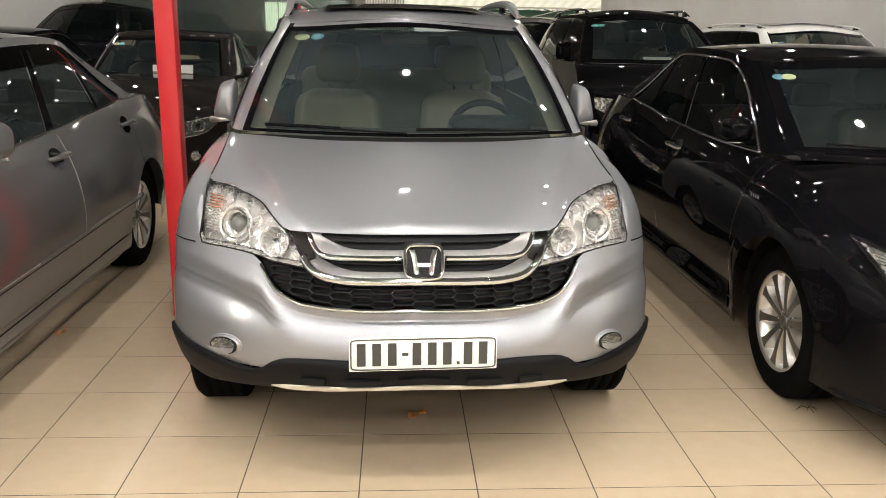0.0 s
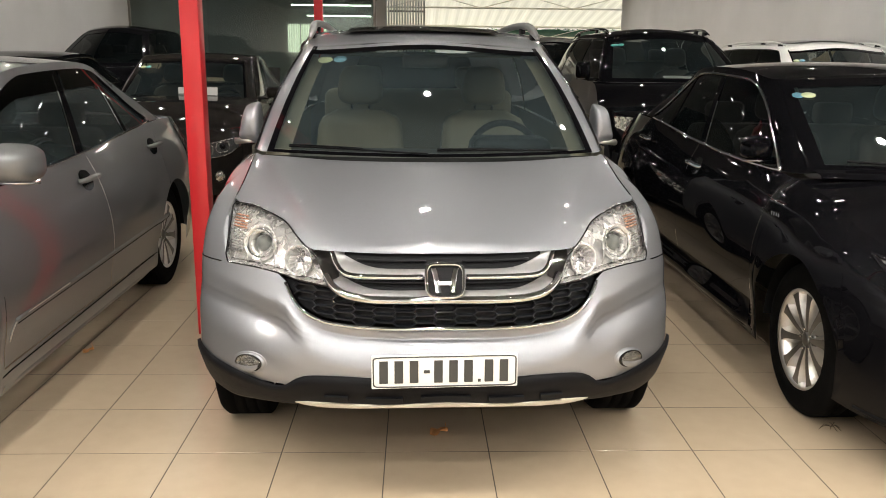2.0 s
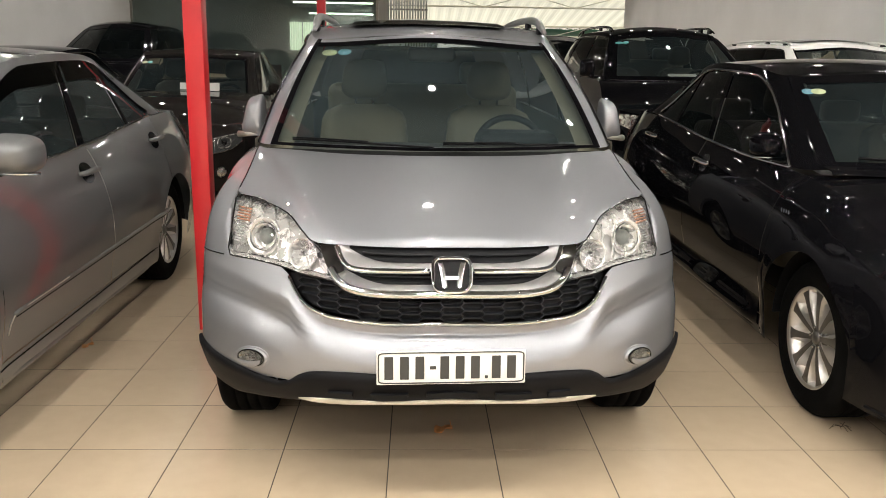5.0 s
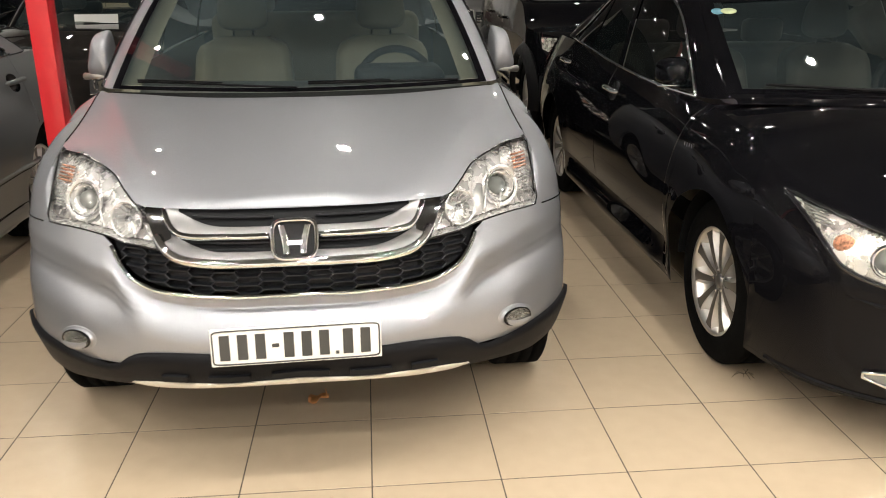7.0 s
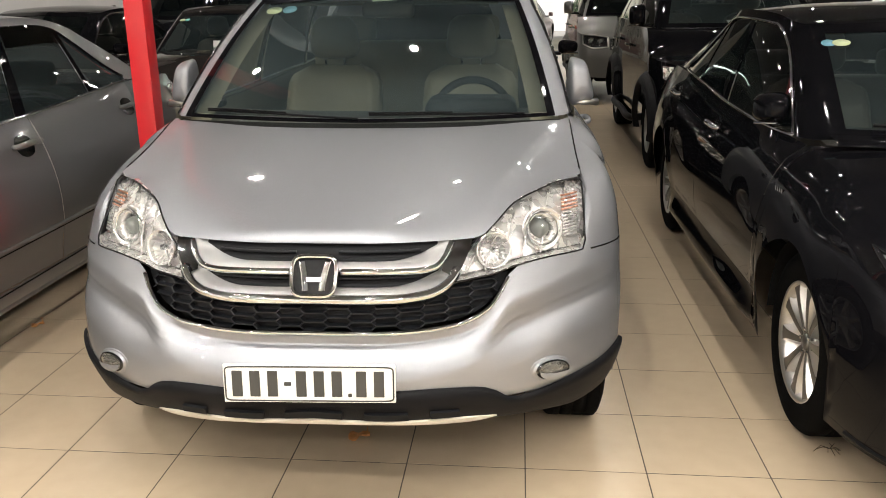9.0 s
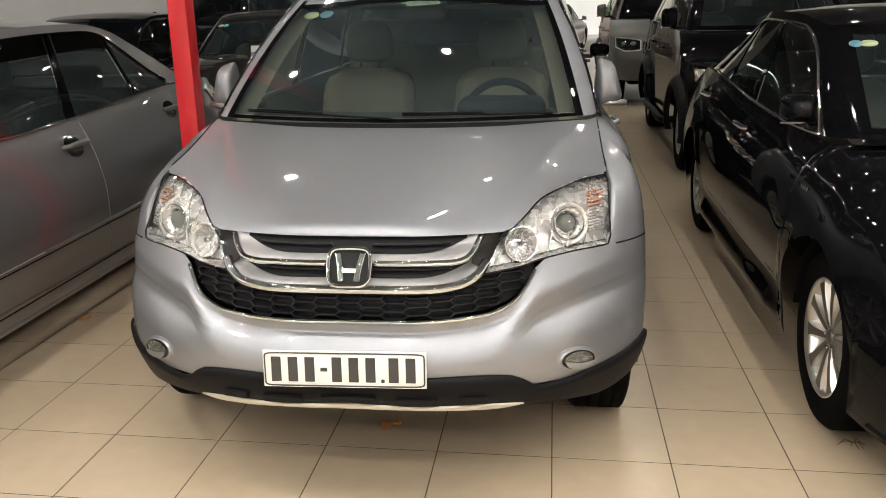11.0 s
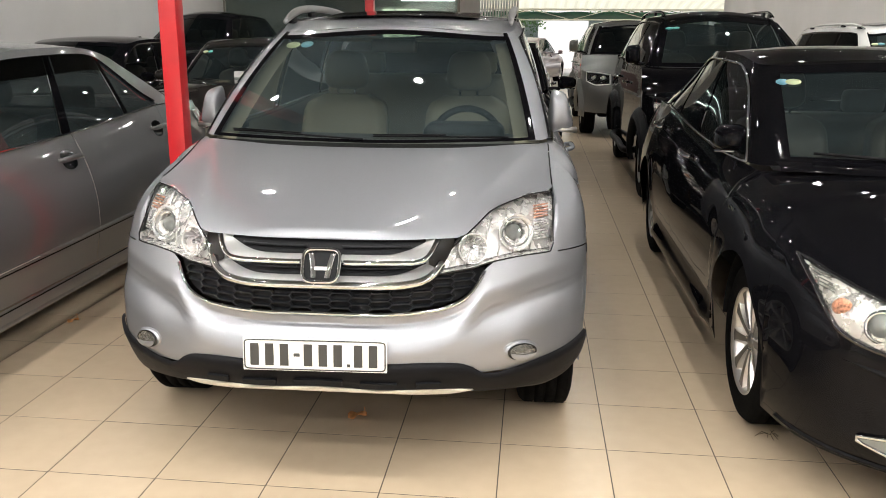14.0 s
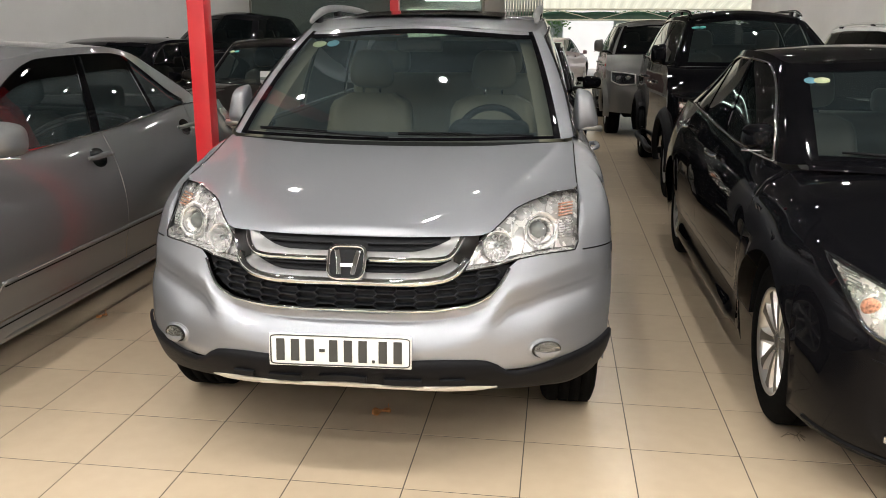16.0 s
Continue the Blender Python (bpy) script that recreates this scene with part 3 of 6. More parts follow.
def steering_wheel(parent, x, y, z, tilt=-25):
    m = pose(x, y, z, 90 + tilt, 0, 0)
    bm = bmesh.new()
    tube(bm, [m @ Vector((0.170 * math.cos(a), 0.170 * math.sin(a), 0)) for a in np.linspace(0, 2 * math.pi, 41)[:-1]], 0.017, 10, True)
    w = part("steering_wheel", bm, "plastic", parent)
    bm = bmesh.new()
    box(bm, 0, -0.01, 0.01, 0.16, 0.13, 0.06, 0.025, 3, m)
    for dx in (-1, 1):
        box(bm, dx * 0.12, 0.0, 0.0, 0.10, 0.05, 0.02, 0.008, 2, m)
    part("hub", bm, "dash", w)




def mirror(parent, x, y, z, mat, sign, size=(0.13, 0.12, 0.17), arm=0.08, e=0.42, taper=0.0, strip="chrome"):
    """A wing mirror: a rounded shell, narrower at its top where tapered, on an arm, with a bright strip along its foot."""
    sx, sy, sz = size
    pw = lambda v, k: math.copysign(abs(v) ** k, v)
    rows = []
    for i in range(15):
        a = math.pi * i / 14
        row = []
        for b in np.linspace(0, 2 * math.pi, 33):
            u, v = pw(math.cos(b), e) * math.sin(a) ** (e + 0.08), pw(math.sin(b), e) * math.sin(a) ** (e + 0.08)
            wide = 1 - taper * (0.5 + 0.5 * v)
            row.append((x + sign * (arm + sx * 0.5 * (1 + u) * wide + 0.10 * sx * taper * (1 + v)), y - sy * math.cos(a) * (1 if a < math.pi / 2 else 0.35) + 0.12 * sx * u, z + sz * 0.5 * v * (1 - 0.12 * u)))
        rows.append(row)
    bm = grid(rows)
    bmesh.ops.remove_doubles(bm, verts=bm.verts[:], dist=1e-4)
    bmesh.ops.recalc_face_normals(bm, faces=bm.faces[:])
    s = part("wing_mirror", bm, mat, parent, smooth=50)
    bm = bmesh.new()
    box(bm, x + sign * arm * 0.6, y, z - sz * 0.46, arm * 1.6, 0.06, 0.035, 0.012, 2)
    part("mirror_arm", bm, "plastic", s)
    bm = bmesh.new()
    tube(bm, [(x + sign * (arm + sx * 0.06), y - sy * 0.60, z - sz * 0.40), (x + sign * (arm + sx * 0.5), y - sy * 0.72, z - sz * 0.42), (x + sign * (arm + sx * 1.0), y - sy * 0.30, z - sz * 0.45)], lambda t: 0.006 + 0.05 * sz * t * (1 if taper else 0), 8)
    part("mirror_indicator", bm, strip, s)
    return s


def front_patch(car, x0, x1, lo, hi, nu=24, nv=8, off=0.004, mirror_x=False):
    """A piece of the front skin between two heights, as functions of the lateral place."""
    rows = []
    for i in range(nu + 1):
        x = x0 + (x1 - x0) * i / nu
        a, b = lo(x), hi(x)
        rows.append([car.front(-x if mirror_x else x, a + (b - a) * j / nv, off) for j in range(nv + 1)])
    return rows


def sticker(parent, p, right, up, w, h, mat):
    bm = bmesh.new()
    p, right, up = Vector(p), Vector(right).normalized(), Vector(up).normalized()
    vs = [bm.verts.new(p + right * w / 2 * math.cos(a) + up * h / 2 * math.sin(a)) for a in np.linspace(0, 2 * math.pi, 25)[:-1]]
    bm.faces.new(vs)
    thicken(bm, 0.001)
    return part("sticker", bm, mat, parent)



# ---- the hall ----
T = 0.402                    # tile pitch
X0, Y0 = -0.55 * T, 1.1      # a crossing of the joints
WEST, EAST, NORTH, SOUTH, GLASS_Y, OFFICE_X = -6.4, 6.15, 24.5, -6.0, 17.5, -1.0


def slab(name, x0, x1, y0, y1, z0, z1, mat, label, category="wall"):
    bm = bmesh.new()
    box(bm, (x0 + x1) / 2, (y0 + y1) / 2, (z0 + z1) / 2, x1 - x0, y1 - y0, z1 - z0)
    return tagged(part(name, bm, mat, smooth=False), label, category, kind="structure")


ground = slab("ground", -400, 400, -400, 400, -0.30, -0.012, "asphalt", "pale concrete yard round the hall", "ground")
floor = slab("floor", WEST, EAST, SOUTH, NORTH, -0.011, -0.0007, "grout", "cream glazed tile floor with thin dark joints", "floor")
slab("wall_west", WEST - 0.2, WEST, SOUTH, NORTH, -0.01, CEILING, "wall", "plain pale grey painted wall")
slab("wall_east", EAST, EAST + 0.2, SOUTH, NORTH, -0.01, CEILING, "wall", "plain pale grey painted wall")
slab("wall_south", WEST - 0.2, EAST + 0.2, SOUTH - 0.2, SOUTH, -0.01, CEILING, "wall", "plain pale grey painted wall")
slab("wall_office", OFFICE_X - 0.12, OFFICE_X, GLASS_Y + 0.1, NORTH, -0.01, CEILING, "wall", "plain grey wall of the office")
slab("wall_north", WEST, OFFICE_X - 0.12, NORTH, NORTH + 0.2, -0.01, CEILING, "wall", "plain grey end wall of the office")
slab("lintel", OFFICE_X - 0.12, EAST, NORTH, NORTH + 0.2, 3.25, CEILING, "wall", "painted lintel over the wide entrance")
slab("ceiling", WEST - 0.2, EAST + 0.2, SOUTH - 0.2, NORTH + 0.2, CEILING, CEILING + 0.2, "ceiling", "flat dark ceiling with small round lamps", "ceiling")

# ceiling lamps: a ring and a glowing disc each
lamp = thing("ceiling_lamp", pose(0, 0, CEILING), "small round white ceiling lamp, switched on", "lamp", "ceiling lamps")
part("ring", lathe([(0.043, -0.002), (0.046, -0.016), (0.062, -0.018), (0.072, -0.012), (0.074, 0.0)], "z", 28), "fixture", lamp)
part("bulb", lathe([(0.0001, -0.010), (0.028, -0.009), (0.042, -0.006)], "z", 28), "lampglow", lamp)
COLUMNS = (-4.85, -3.25, -1.62, 0.0, 1.55, 3.15, 4.75)
# the last four are unseen lamps added to brighten the far east wall
LAMPS = [(x, 3.46 + 1.75 * k) for k in range(-1, 8) for x in COLUMNS] + [(COLUMNS[-1], 3.46 + 1.75 * k) for k in range(8, 12)]
lamp.matrix_world = pose(*LAMPS[0], CEILING)
side_lamp = copy_thing(lamp, pose(*LAMPS[0], CEILING))
side_lamp.children[[c.name.startswith("bulb") for c in side_lamp.children].index(True)].data = side_bulb = bpy.data.meshes["bulb"].copy()
side_bulb.materials[0] = M["lampside"]
lamp.matrix_world = pose(*LAMPS[1], CEILING)
for k, (x, y) in enumerate(LAMPS[2:]):
    copy_thing(side_lamp if abs(x) > 4 else lamp, pose(x, y, CEILING))
# unseen lamps added before the cars to brighten bumpers and floor
fill_lamp = thing("ceiling_lamp", pose(0, 0, CEILING), "round white fill lamp added over the aisle, switched on", "lamp", "bright ceiling lamps")
part("ring", lathe([(0.043, -0.002), (0.046, -0.016), (0.062, -0.018), (0.072, -0.012), (0.074, 0.0)], "z", 28), "fixture", fill_lamp)
part("bulb", lathe([(0.0001, -0.010), (0.028, -0.009), (0.042, -0.006)], "z", 28), "lampaisle", fill_lamp)
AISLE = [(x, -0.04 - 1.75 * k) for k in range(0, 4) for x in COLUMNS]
fill_lamp.matrix_world = pose(*AISLE[0], CEILING)
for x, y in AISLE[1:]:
    copy_thing(fill_lamp, pose(x, y, CEILING))


def post(x, y, label):
    bm = bmesh.new()
    box(bm, 0, 0, CEILING / 2, 0.095, 0.10, CEILING, 0.005, 2)
    ob = part("post", bm, "red", smooth=35)
    ob.matrix_world = pose(x, y, 0)
    tagged(ob, label, "post", "red steel posts")
    return ob


post(-1.245, 2.93, "square red painted steel post beside a silver car")
post(-1.19, 8.1, "square red painted steel post by the dark saloon")


def build_car(name, m, label, car, house, mat, hub_x, wheel_r=0.33, rim=0.215, spokes=10, style="twin", cuts=(1.3, 2.45, 3.5), rocker=0.34,
              hood_end=1.25, deck=4.1, windows=((2.2, 3.95), (4.1, 5.0)), window_top=None, screen=(0.05, 0.94), screen_mat="tint", side_mat="privacy", seats=True, seat_mat="leather_dark",
              roof_crown=0.035, bright_line=True, mirror_at=(0.86, 1.75, 1.0), mirror_size=(0.15, 0.10, 0.13), handles=((2.25, 0.86), (3.3, 0.88)), sides=(1, -1), group="parked cars", front_cut=None, rails=0.0, category="car", top_trim=None, visors=False, fine=1, border=(0.075, 0.925, 1.45), mirror_taper=0.0):
    """A whole car of separate panels, glass, wheels and cabin."""
    root = thing(name, m, label, category, group)
    c0, c1, c2 = cuts
    gap = 0.0018
    car.split([c + d for c in cuts for d in (-gap, gap)])
    door_lo = lambda p: rocker
    # skin: front end with the wings, doors, rear end, rockers
    rows = car.skin(s1=c0 - gap, z1=front_cut, rows=28 * fine if fine > 1 else 14, knee=0.775 if fine > 1 else None)
    skin = two(rows)
    if fine > 1:
        bmesh.ops.dissolve_degenerate(skin, dist=2e-5, edges=skin.edges[:])
    body = part("body", skin, mat, root)
    part("rear_body", two(car.skin(s0=c2 + gap)), mat, body)
    for sg in (1, -1):
        part("rocker", outward(grid(car.skin(s0=c0 - gap, s1=c2 + gap, z1=lambda p: rocker - 0.004, rows=4, sign=sg))), mat, body)
        for k, (a, b) in enumerate(((c0 + gap, c1 - gap), (c1 + gap, c2 - gap))):
            bm = grid([r if sg > 0 else r[::-1] for r in car.skin(s0=a, s1=b, z0=door_lo, sign=sg)])
            outward(bm)
            d = part("door", bm, mat, root)
            if k < len(handles):
                hy, hz = handles[k]
                hb = bmesh.new()
                pts = [car.side(hy - 0.11, hz, 0.012, sg), car.side(hy - 0.085, hz + 0.003, 0.036, sg), car.side(hy, hz + 0.008, 0.044, sg), car.side(hy + 0.085, hz + 0.005, 0.036, sg), car.side(hy + 0.11, hz, 0.012, sg)]
                tube(hb, smooth_line(pts, 0.02), lambda t: 0.011 + 0.004 * math.sin(math.pi * t), 10)
                part("handle", hb, "chrome" if mat == "black" else mat, d)
                # dark patch on the skin, painted for the shade in the handle's bowl
                hb = grid([[car.side(hy + 0.070 * u * (1 - 0.25 * v * v), hz - 0.008 + 0.050 * v * (1 - 0.25 * u * u), 0.002 if abs(u) == 1 or abs(v) == 1 else 0.003, sg) for v in (-1, -0.5, 0, 0.5, 1)] for u in (-1, -0.5, 0, 0.5, 1)])
                part("handle_recess", hb, "gloss_black" if mat == "black" else "shaded_chrome", d)
    # upper side
    foot = [house._line(house.lo, s) for s in np.linspace(0, 2.0, 21)]
    foot = curve(*[(p.x, p.y - 0.012) for p in foot])
    bm = grid_up(car.cap(0, hood_end, 24 if fine == 1 else 46 * fine, foot))
    bmesh.ops.dissolve_degenerate(bm, dist=1e-4, edges=bm.edges[:])
    part("hood", bm, mat, root)
    bm = grid_up(car.cap(deck, car.length))
    part("deck_lid", bm, mat, root)
    # cabin floor, under side and wheel wells
    bm = bmesh.new()
    box(bm, 0, car.length / 2 + 0.1, 0.34, 1.25, car.length - 0.9, 0.12, 0.03)
    under = part("underbody", bm, "dark", root)
    for hy in car.hubs:
        for sg in (1, -1):
            bm = grid([[(sg * (hub_x - 0.24 + 0.215 * j / 3), hy + (car.arch + 0.01) * math.cos(a), 0.33 + (car.arch + 0.01) * math.sin(a)) for j in range(4)] for a in np.linspace(-0.02, math.pi + 0.02, 25)])
            part("wheel_well", bm, "dark", under)
            bm = bmesh.new()
            box(bm, sg * (hub_x - 0.26), hy, 0.56, 0.02, car.arch * 2, 0.36)
            part("well_wall", bm, "dark", under)
    for hy in car.hubs:
        for sg in sides:
            wheel(root, sg * (hub_x - 0.132), hy, wheel_r, 0.215, rim, spokes, sg, style)
    # greenhouse
    n = house.n
    part("roof", grid_up(house.roof(1.0, n - 1.0, roof_crown)), mat, root)
    ws0, ws1 = windows[0][0], windows[-1][1]
    wt = window_top or (lambda s: 0.9)
    shell = bmesh.new()
    for sg in (1, -1):
        for a, b, lo, hi in ((0.97, ws0, 0, 1), (ws1, n - 0.72, 0, 1), (ws0, ws1, wt, 1)):
            add_grid(shell, house.patch(a, b, lo, hi, 24, 6, 0.0, sg))
    add_grid(shell, house.patch(0, 1, screen[1], 1, 12, 2))
    add_grid(shell, house.patch(0, 1, screen[1], 1, 12, 2, 0, -1))
    bmesh.ops.remove_doubles(shell, verts=shell.verts[:], dist=1e-4)
    outward(shell)
    pillars = part("roof_frame", shell, mat, root)
    ws = part("windscreen", two(house.patch(0, 0.97, screen[0], screen[1], 14, 10, -0.002)), screen_mat, root)
    ws.visible_shadow = False
    # dark printed border of the windscreen
    bm = bmesh.new()
    for sg in (1, -1):
        add_grid(bm, house.patch(0, 0.97, 0.0, border[0], 14, 2, 0.002, sg))
        add_grid(bm, house.patch(0, 0.97, screen[1] - 0.05, screen[1] + 0.005, 14, 2, 0.002, sg))
        add_grid(bm, house.patch(border[1], border[2], 0.0, 1.0, 6, 14, 0.003, sg))
    part("windscreen_border", outward(bm), "seal", ws)
    part("rear_window", two(house.patch(n - 0.72, n, 0.05, 0.94, 8, 8)), "privacy", root).visible_shadow = False
    for sg in (1, -1):
        for a, b in windows:
            g = part("side_window", outward(grid(house.patch(a, b, 0.0, wt, 14, 8, -0.004, sg))), side_mat, root)
            g.visible_shadow = False
        for (a, b), (c, d) in zip(windows, windows[1:]):
            part("pillar_cover", outward(grid(house.patch(b, c, 0.0, wt, 4, 8, 0.001, sg))), "seal", pillars)
        bm = bmesh.new()
        line = [house.at(s, 0.0, 0.004) for s in np.linspace(ws0, ws1, 40)]
        tube(bm, [(p.x * sg, p.y, p.z) for p in line], 0.008, 6)
        part("belt_strip", bm, "chrome" if bright_line else "gloss_black", pillars)
        bm = bmesh.new()
        line = [house.at(ws0, wt(ws0) * v, 0.003) for v in np.linspace(0, 0.93, 12)] + [house.at(s, wt(s), 0.003) for s in np.linspace(ws0 + 0.06, ws1, 50)]
        tube(bm, [(p.x * sg, p.y, p.z) for p in line], 0.007, 6)
        part("window_trim", bm, top_trim or ("chrome" if bright_line else "gloss_black"), pillars)
        if visors:
            for a, b in windows[:2]:
                g = part("rain_visor", outward(grid(house.patch(a - 0.02, b + 0.04, lambda s: wt(s) - 0.22 * min(1.0, wt(s) / 0.7), wt, 16, 4, 0.014, sg))), "visor", pillars, "smoked plastic rain visor")
        x, y, z = mirror_at
        mirror(root, sg * x, y, z, mat, sg, mirror_size, e=0.42 if house.hi[0].z > 1.5 else 0.62, taper=mirror_taper, strip="alloy" if mirror_taper else "chrome")
    # cabin
    yb = house.lo[0].y
    zb = house.lo[0].z
    rows = [[(0.70 * u, foot(0.70 * abs(u)) + 0.03 + 0.50 * t, zb - 0.03 + 0.03 * math.sin(2.2 * t) - 0.30 * max(0, t - 0.75) * 4) for u in np.linspace(-1, 1, 9)] for t in np.linspace(0, 1, 10)]
    dash = part("dashboard", grid_up(rows), "dash", root)
    steering_wheel(dash, 0.39, yb + 0.62, zb - 0.06)
    bm = bmesh.new()
    box(bm, 0.39, yb + 0.44, zb - 0.01, 0.38, 0.24, 0.12, 0.045, 4)
    part("binnacle", bm, "plastic", dash)
    if seats:
        for sx in (-0.36, 0.36):
            seat(root, sx, yb + 0.95, seat_mat, z=zb - 0.55)
        bm = bmesh.new()
        up = 0.14 if house.hi[0].z > 1.5 else 0.0
        box(bm, 0, yb + 2.15, zb - 0.25 + up / 2, 1.25, 0.22, 0.62 + up, 0.06, 3)
        for sx in (-0.38, 0.38):
            box(bm, sx, yb + 2.2, zb + 0.13 + up, 0.26, 0.11, 0.15, 0.04, 3)
        part("rear_bench", bm, seat_mat, root)
    if rails:
        for sg in (1, -1):
            bm = bmesh.new()
            pts = []
            for s in np.linspace(2.6, n - 2.1, 12):
                p = house._line(house.hi, s)
                pts.append((sg * (p.x - 0.03), p.y, p.z + roof_crown * 0.2 + rails))
            a, b = Vector(pts[0]), Vector(pts[-1])
            pts = [a + Vector((0, -0.16, -rails * 0.95)), a + Vector((0, -0.07, -rails * 0.35))] + pts + [b + Vector((0, 0.08, -rails * 0.4)), b + Vector((0, 0.20, -rails * 1.2))]
            tube(bm, smooth_line(pts, 0.05), lambda t: (0.021 if rails > 0.045 else 0.014) * min(1, 0.55 + t * 6, 0.45 + (1 - t) * 6), 10)
            rail = part("roof_rail", bm, "white" if mat == "white" else "gloss_black" if rails < 0.045 else "satin", root)
            for k in (2, 7, 12):
                q = Vector(pts[k])
                bm = bmesh.new()
                box(bm, q.x, q.y, q.z - rails * 0.55, 0.024, 0.12, rails, 0.008, 2)
                part("rail_foot", bm, "plastic", rail)
    return root


def grid_up(rows):
    bm = grid(rows)
    bm.normal_update()
    if sum(f.normal.z for f in bm.faces) < 0:
        bmesh.ops.reverse_faces(bm, faces=bm.faces[:])
    return bm


# ---- the silver crossover in the middle ----
hero = Car(
    plan=[(0, 0), (0.2, 0.01), (0.37, 0.06), (0.5, 0.118), (0.66, 0.218), (0.77, 0.322), (0.845, 0.42), (0.893, 0.52), (0.92, 0.66), (0.93, 1.0), (0.925, 2.2), (0.92, 3.4), (0.89, 4.1), (0.82, 4.42), (0.6, 4.54), (0, 4.575)],
    front_lean=curve((0.2, 0.10), (0.35, 0.03), (0.45, 0.0), (0.55, 0.004), (0.60, 0.012), (0.66, 0.032), (0.72, 0.065), (0.79, 0.105), (0.85, 0.145), (0.9, 0.205), (0.95, 0.30), (1.0, 0.42)),
    rear_lean=curve((0.2, 0.05), (0.5, 0.0), (1.1, 0.06)),
    tuck=curve((0.2, 0.05), (0.45, 0.0), (1.2, 0.0)),
    top=curve((0.0, 0.864), (0.09, 0.860), (0.118, 0.89), (0.15, 0.926), (0.195, 0.945), (0.255, 0.957), (0.31, 0.960), (0.5, 0.985), (0.8, 1.03), (1.1, 1.07), (1.5, 1.085), (2.4, 1.09), (3.4, 1.11), (4.575, 1.13)),
    crown=None, hubs=(0.90, 3.52), arch=0.375, sill=curve((0.0, 0.43), (0.25, 0.40), (0.45, 0.36), (0.52, 0.30), (4.575, 0.30)), flare=0.004)


def hood_mid(y):
    """Height of the hood along its middle: a short rolled lip, then one even sweep."""
    d = max(-0.030, y - 0.195)
    return 0.8944 + 0.2415 * d - (26.0 if d < 0 else 0.05) * d * d


def hero_crown(x, y, xe, ze):
    u = abs(x) / max(xe, 1e-6)
    xc = 0.41 + 0.33 * (y - 0.2)
    # gently crowned middle panel, a crease, and the shoulder beside it
    on = min(1, max(0, (y - 0.18) / 0.24))
    on = on * on * (3 - 2 * on)
    mid = 0.014 * (1 - (x / xc) ** 2) if abs(x) < xc else 0.0
    ridge = 0.021 * math.exp(-(abs(x) - xc) / 0.050) if abs(x) > xc else 0.021 * math.exp(-((abs(x) - xc) / 0.22) ** 2)
    return (hood_mid(y) - ze) * (1 - u ** 3.2) + (ridge + mid - 0.014) * on * (1 - u ** 10)


hero.crown = hero_crown
wing_line = curve((0.56, 0.950), (0.63, 0.960), (0.70, 0.972), (0.85, 0.999), (1.0, 1.034), (1.15, 1.070), (1.3, 1.080))
low_top = hero.top


def hero_top(y):
    """Height of the wing's upper edge, along one even line from the lamp to the windscreen."""
    if y < 0.31 or y > 1.3:
        return low_top(y)
    z = low_top(y)
    for _ in range(14):
        z = 0.5 * z + 0.5 * wing_line(y + hero.weight(y) * hero.front_lean(z))
    return z


hero.top = hero_top
hero.shoulder = curve((0.0, 0.165), (0.02, 0.128), (0.06, 0.072), (0.12, 0.032), (0.20, 0.010), (0.32, 0.0))
ridge_z = curve((0.40, 0.572), (0.505, 0.588), (0.586, 0.602), (0.695, 0.624), (0.823, 0.632), (0.91, 0.632))
lip_z = curve((0, 0.600), (0.278, 0.598), (0.391, 0.604), (0.429, 0.614), (0.478, 0.641), (0.515, 0.684), (0.55, 0.734))


def hero_sculpt(x, z):
    """A set-back panel that follows the bright strip, over a ledge, and a second ledge along each cheek."""
    step = lambda t: max(0.0, min(1.0, t)) ** 2 * (3 - 2 * max(0.0, min(1.0, t)))

    def set_back(d, deep, over):
        if d > 0.036:
            return over * deep * (1 - step((d - 0.036) / 0.07 + 0.06))
        if d > 0.028:
            return deep * (0.9 - (0.9 - over) * (d - 0.028) / 0.008)
        if d > 0:
            return deep * (1 - 0.1 * d / 0.028)
        return deep * max(0.0, 1 + d / 0.095) ** 1.8

    ax = abs(x)
    out = 0.0
    if ax < 0.56:
        out = set_back(z - lip_z(ax), 0.052 * (1 - step((ax - 0.40) / 0.15)), 0.35)
    if ax > 0.40:
        out = max(out, set_back(z - ridge_z(ax), (0.040 - 0.010 * step((ax - 0.6) / 0.25)) * step((ax - 0.40) / 0.20), 0.70))
    return out


hero.sculpt = hero_sculpt
hero_house = House([
    ((0, 1.02, 1.075), (0, 1.84, 1.566)),
    ((0.70, 1.13, 1.085), (0.565, 1.93, 1.535)),
    ((0.765, 1.20, 1.085), (0.605, 1.99, 1.549)),
    ((0.795, 1.70, 1.09), (0.635, 2.25, 1.595)),
    ((0.80, 2.45, 1.10), (0.645, 2.6, 1.62)),
    ((0.795, 3.3, 1.11), (0.64, 3.3, 1.62)),
    ((0.775, 4.0, 1.12), (0.60, 3.95, 1.57)),
    ((0.70, 4.38, 1.12), (0.52, 4.15, 1.52)),
    ((0, 4.48, 1.13), (0, 4.22, 1.54))], 0.025)

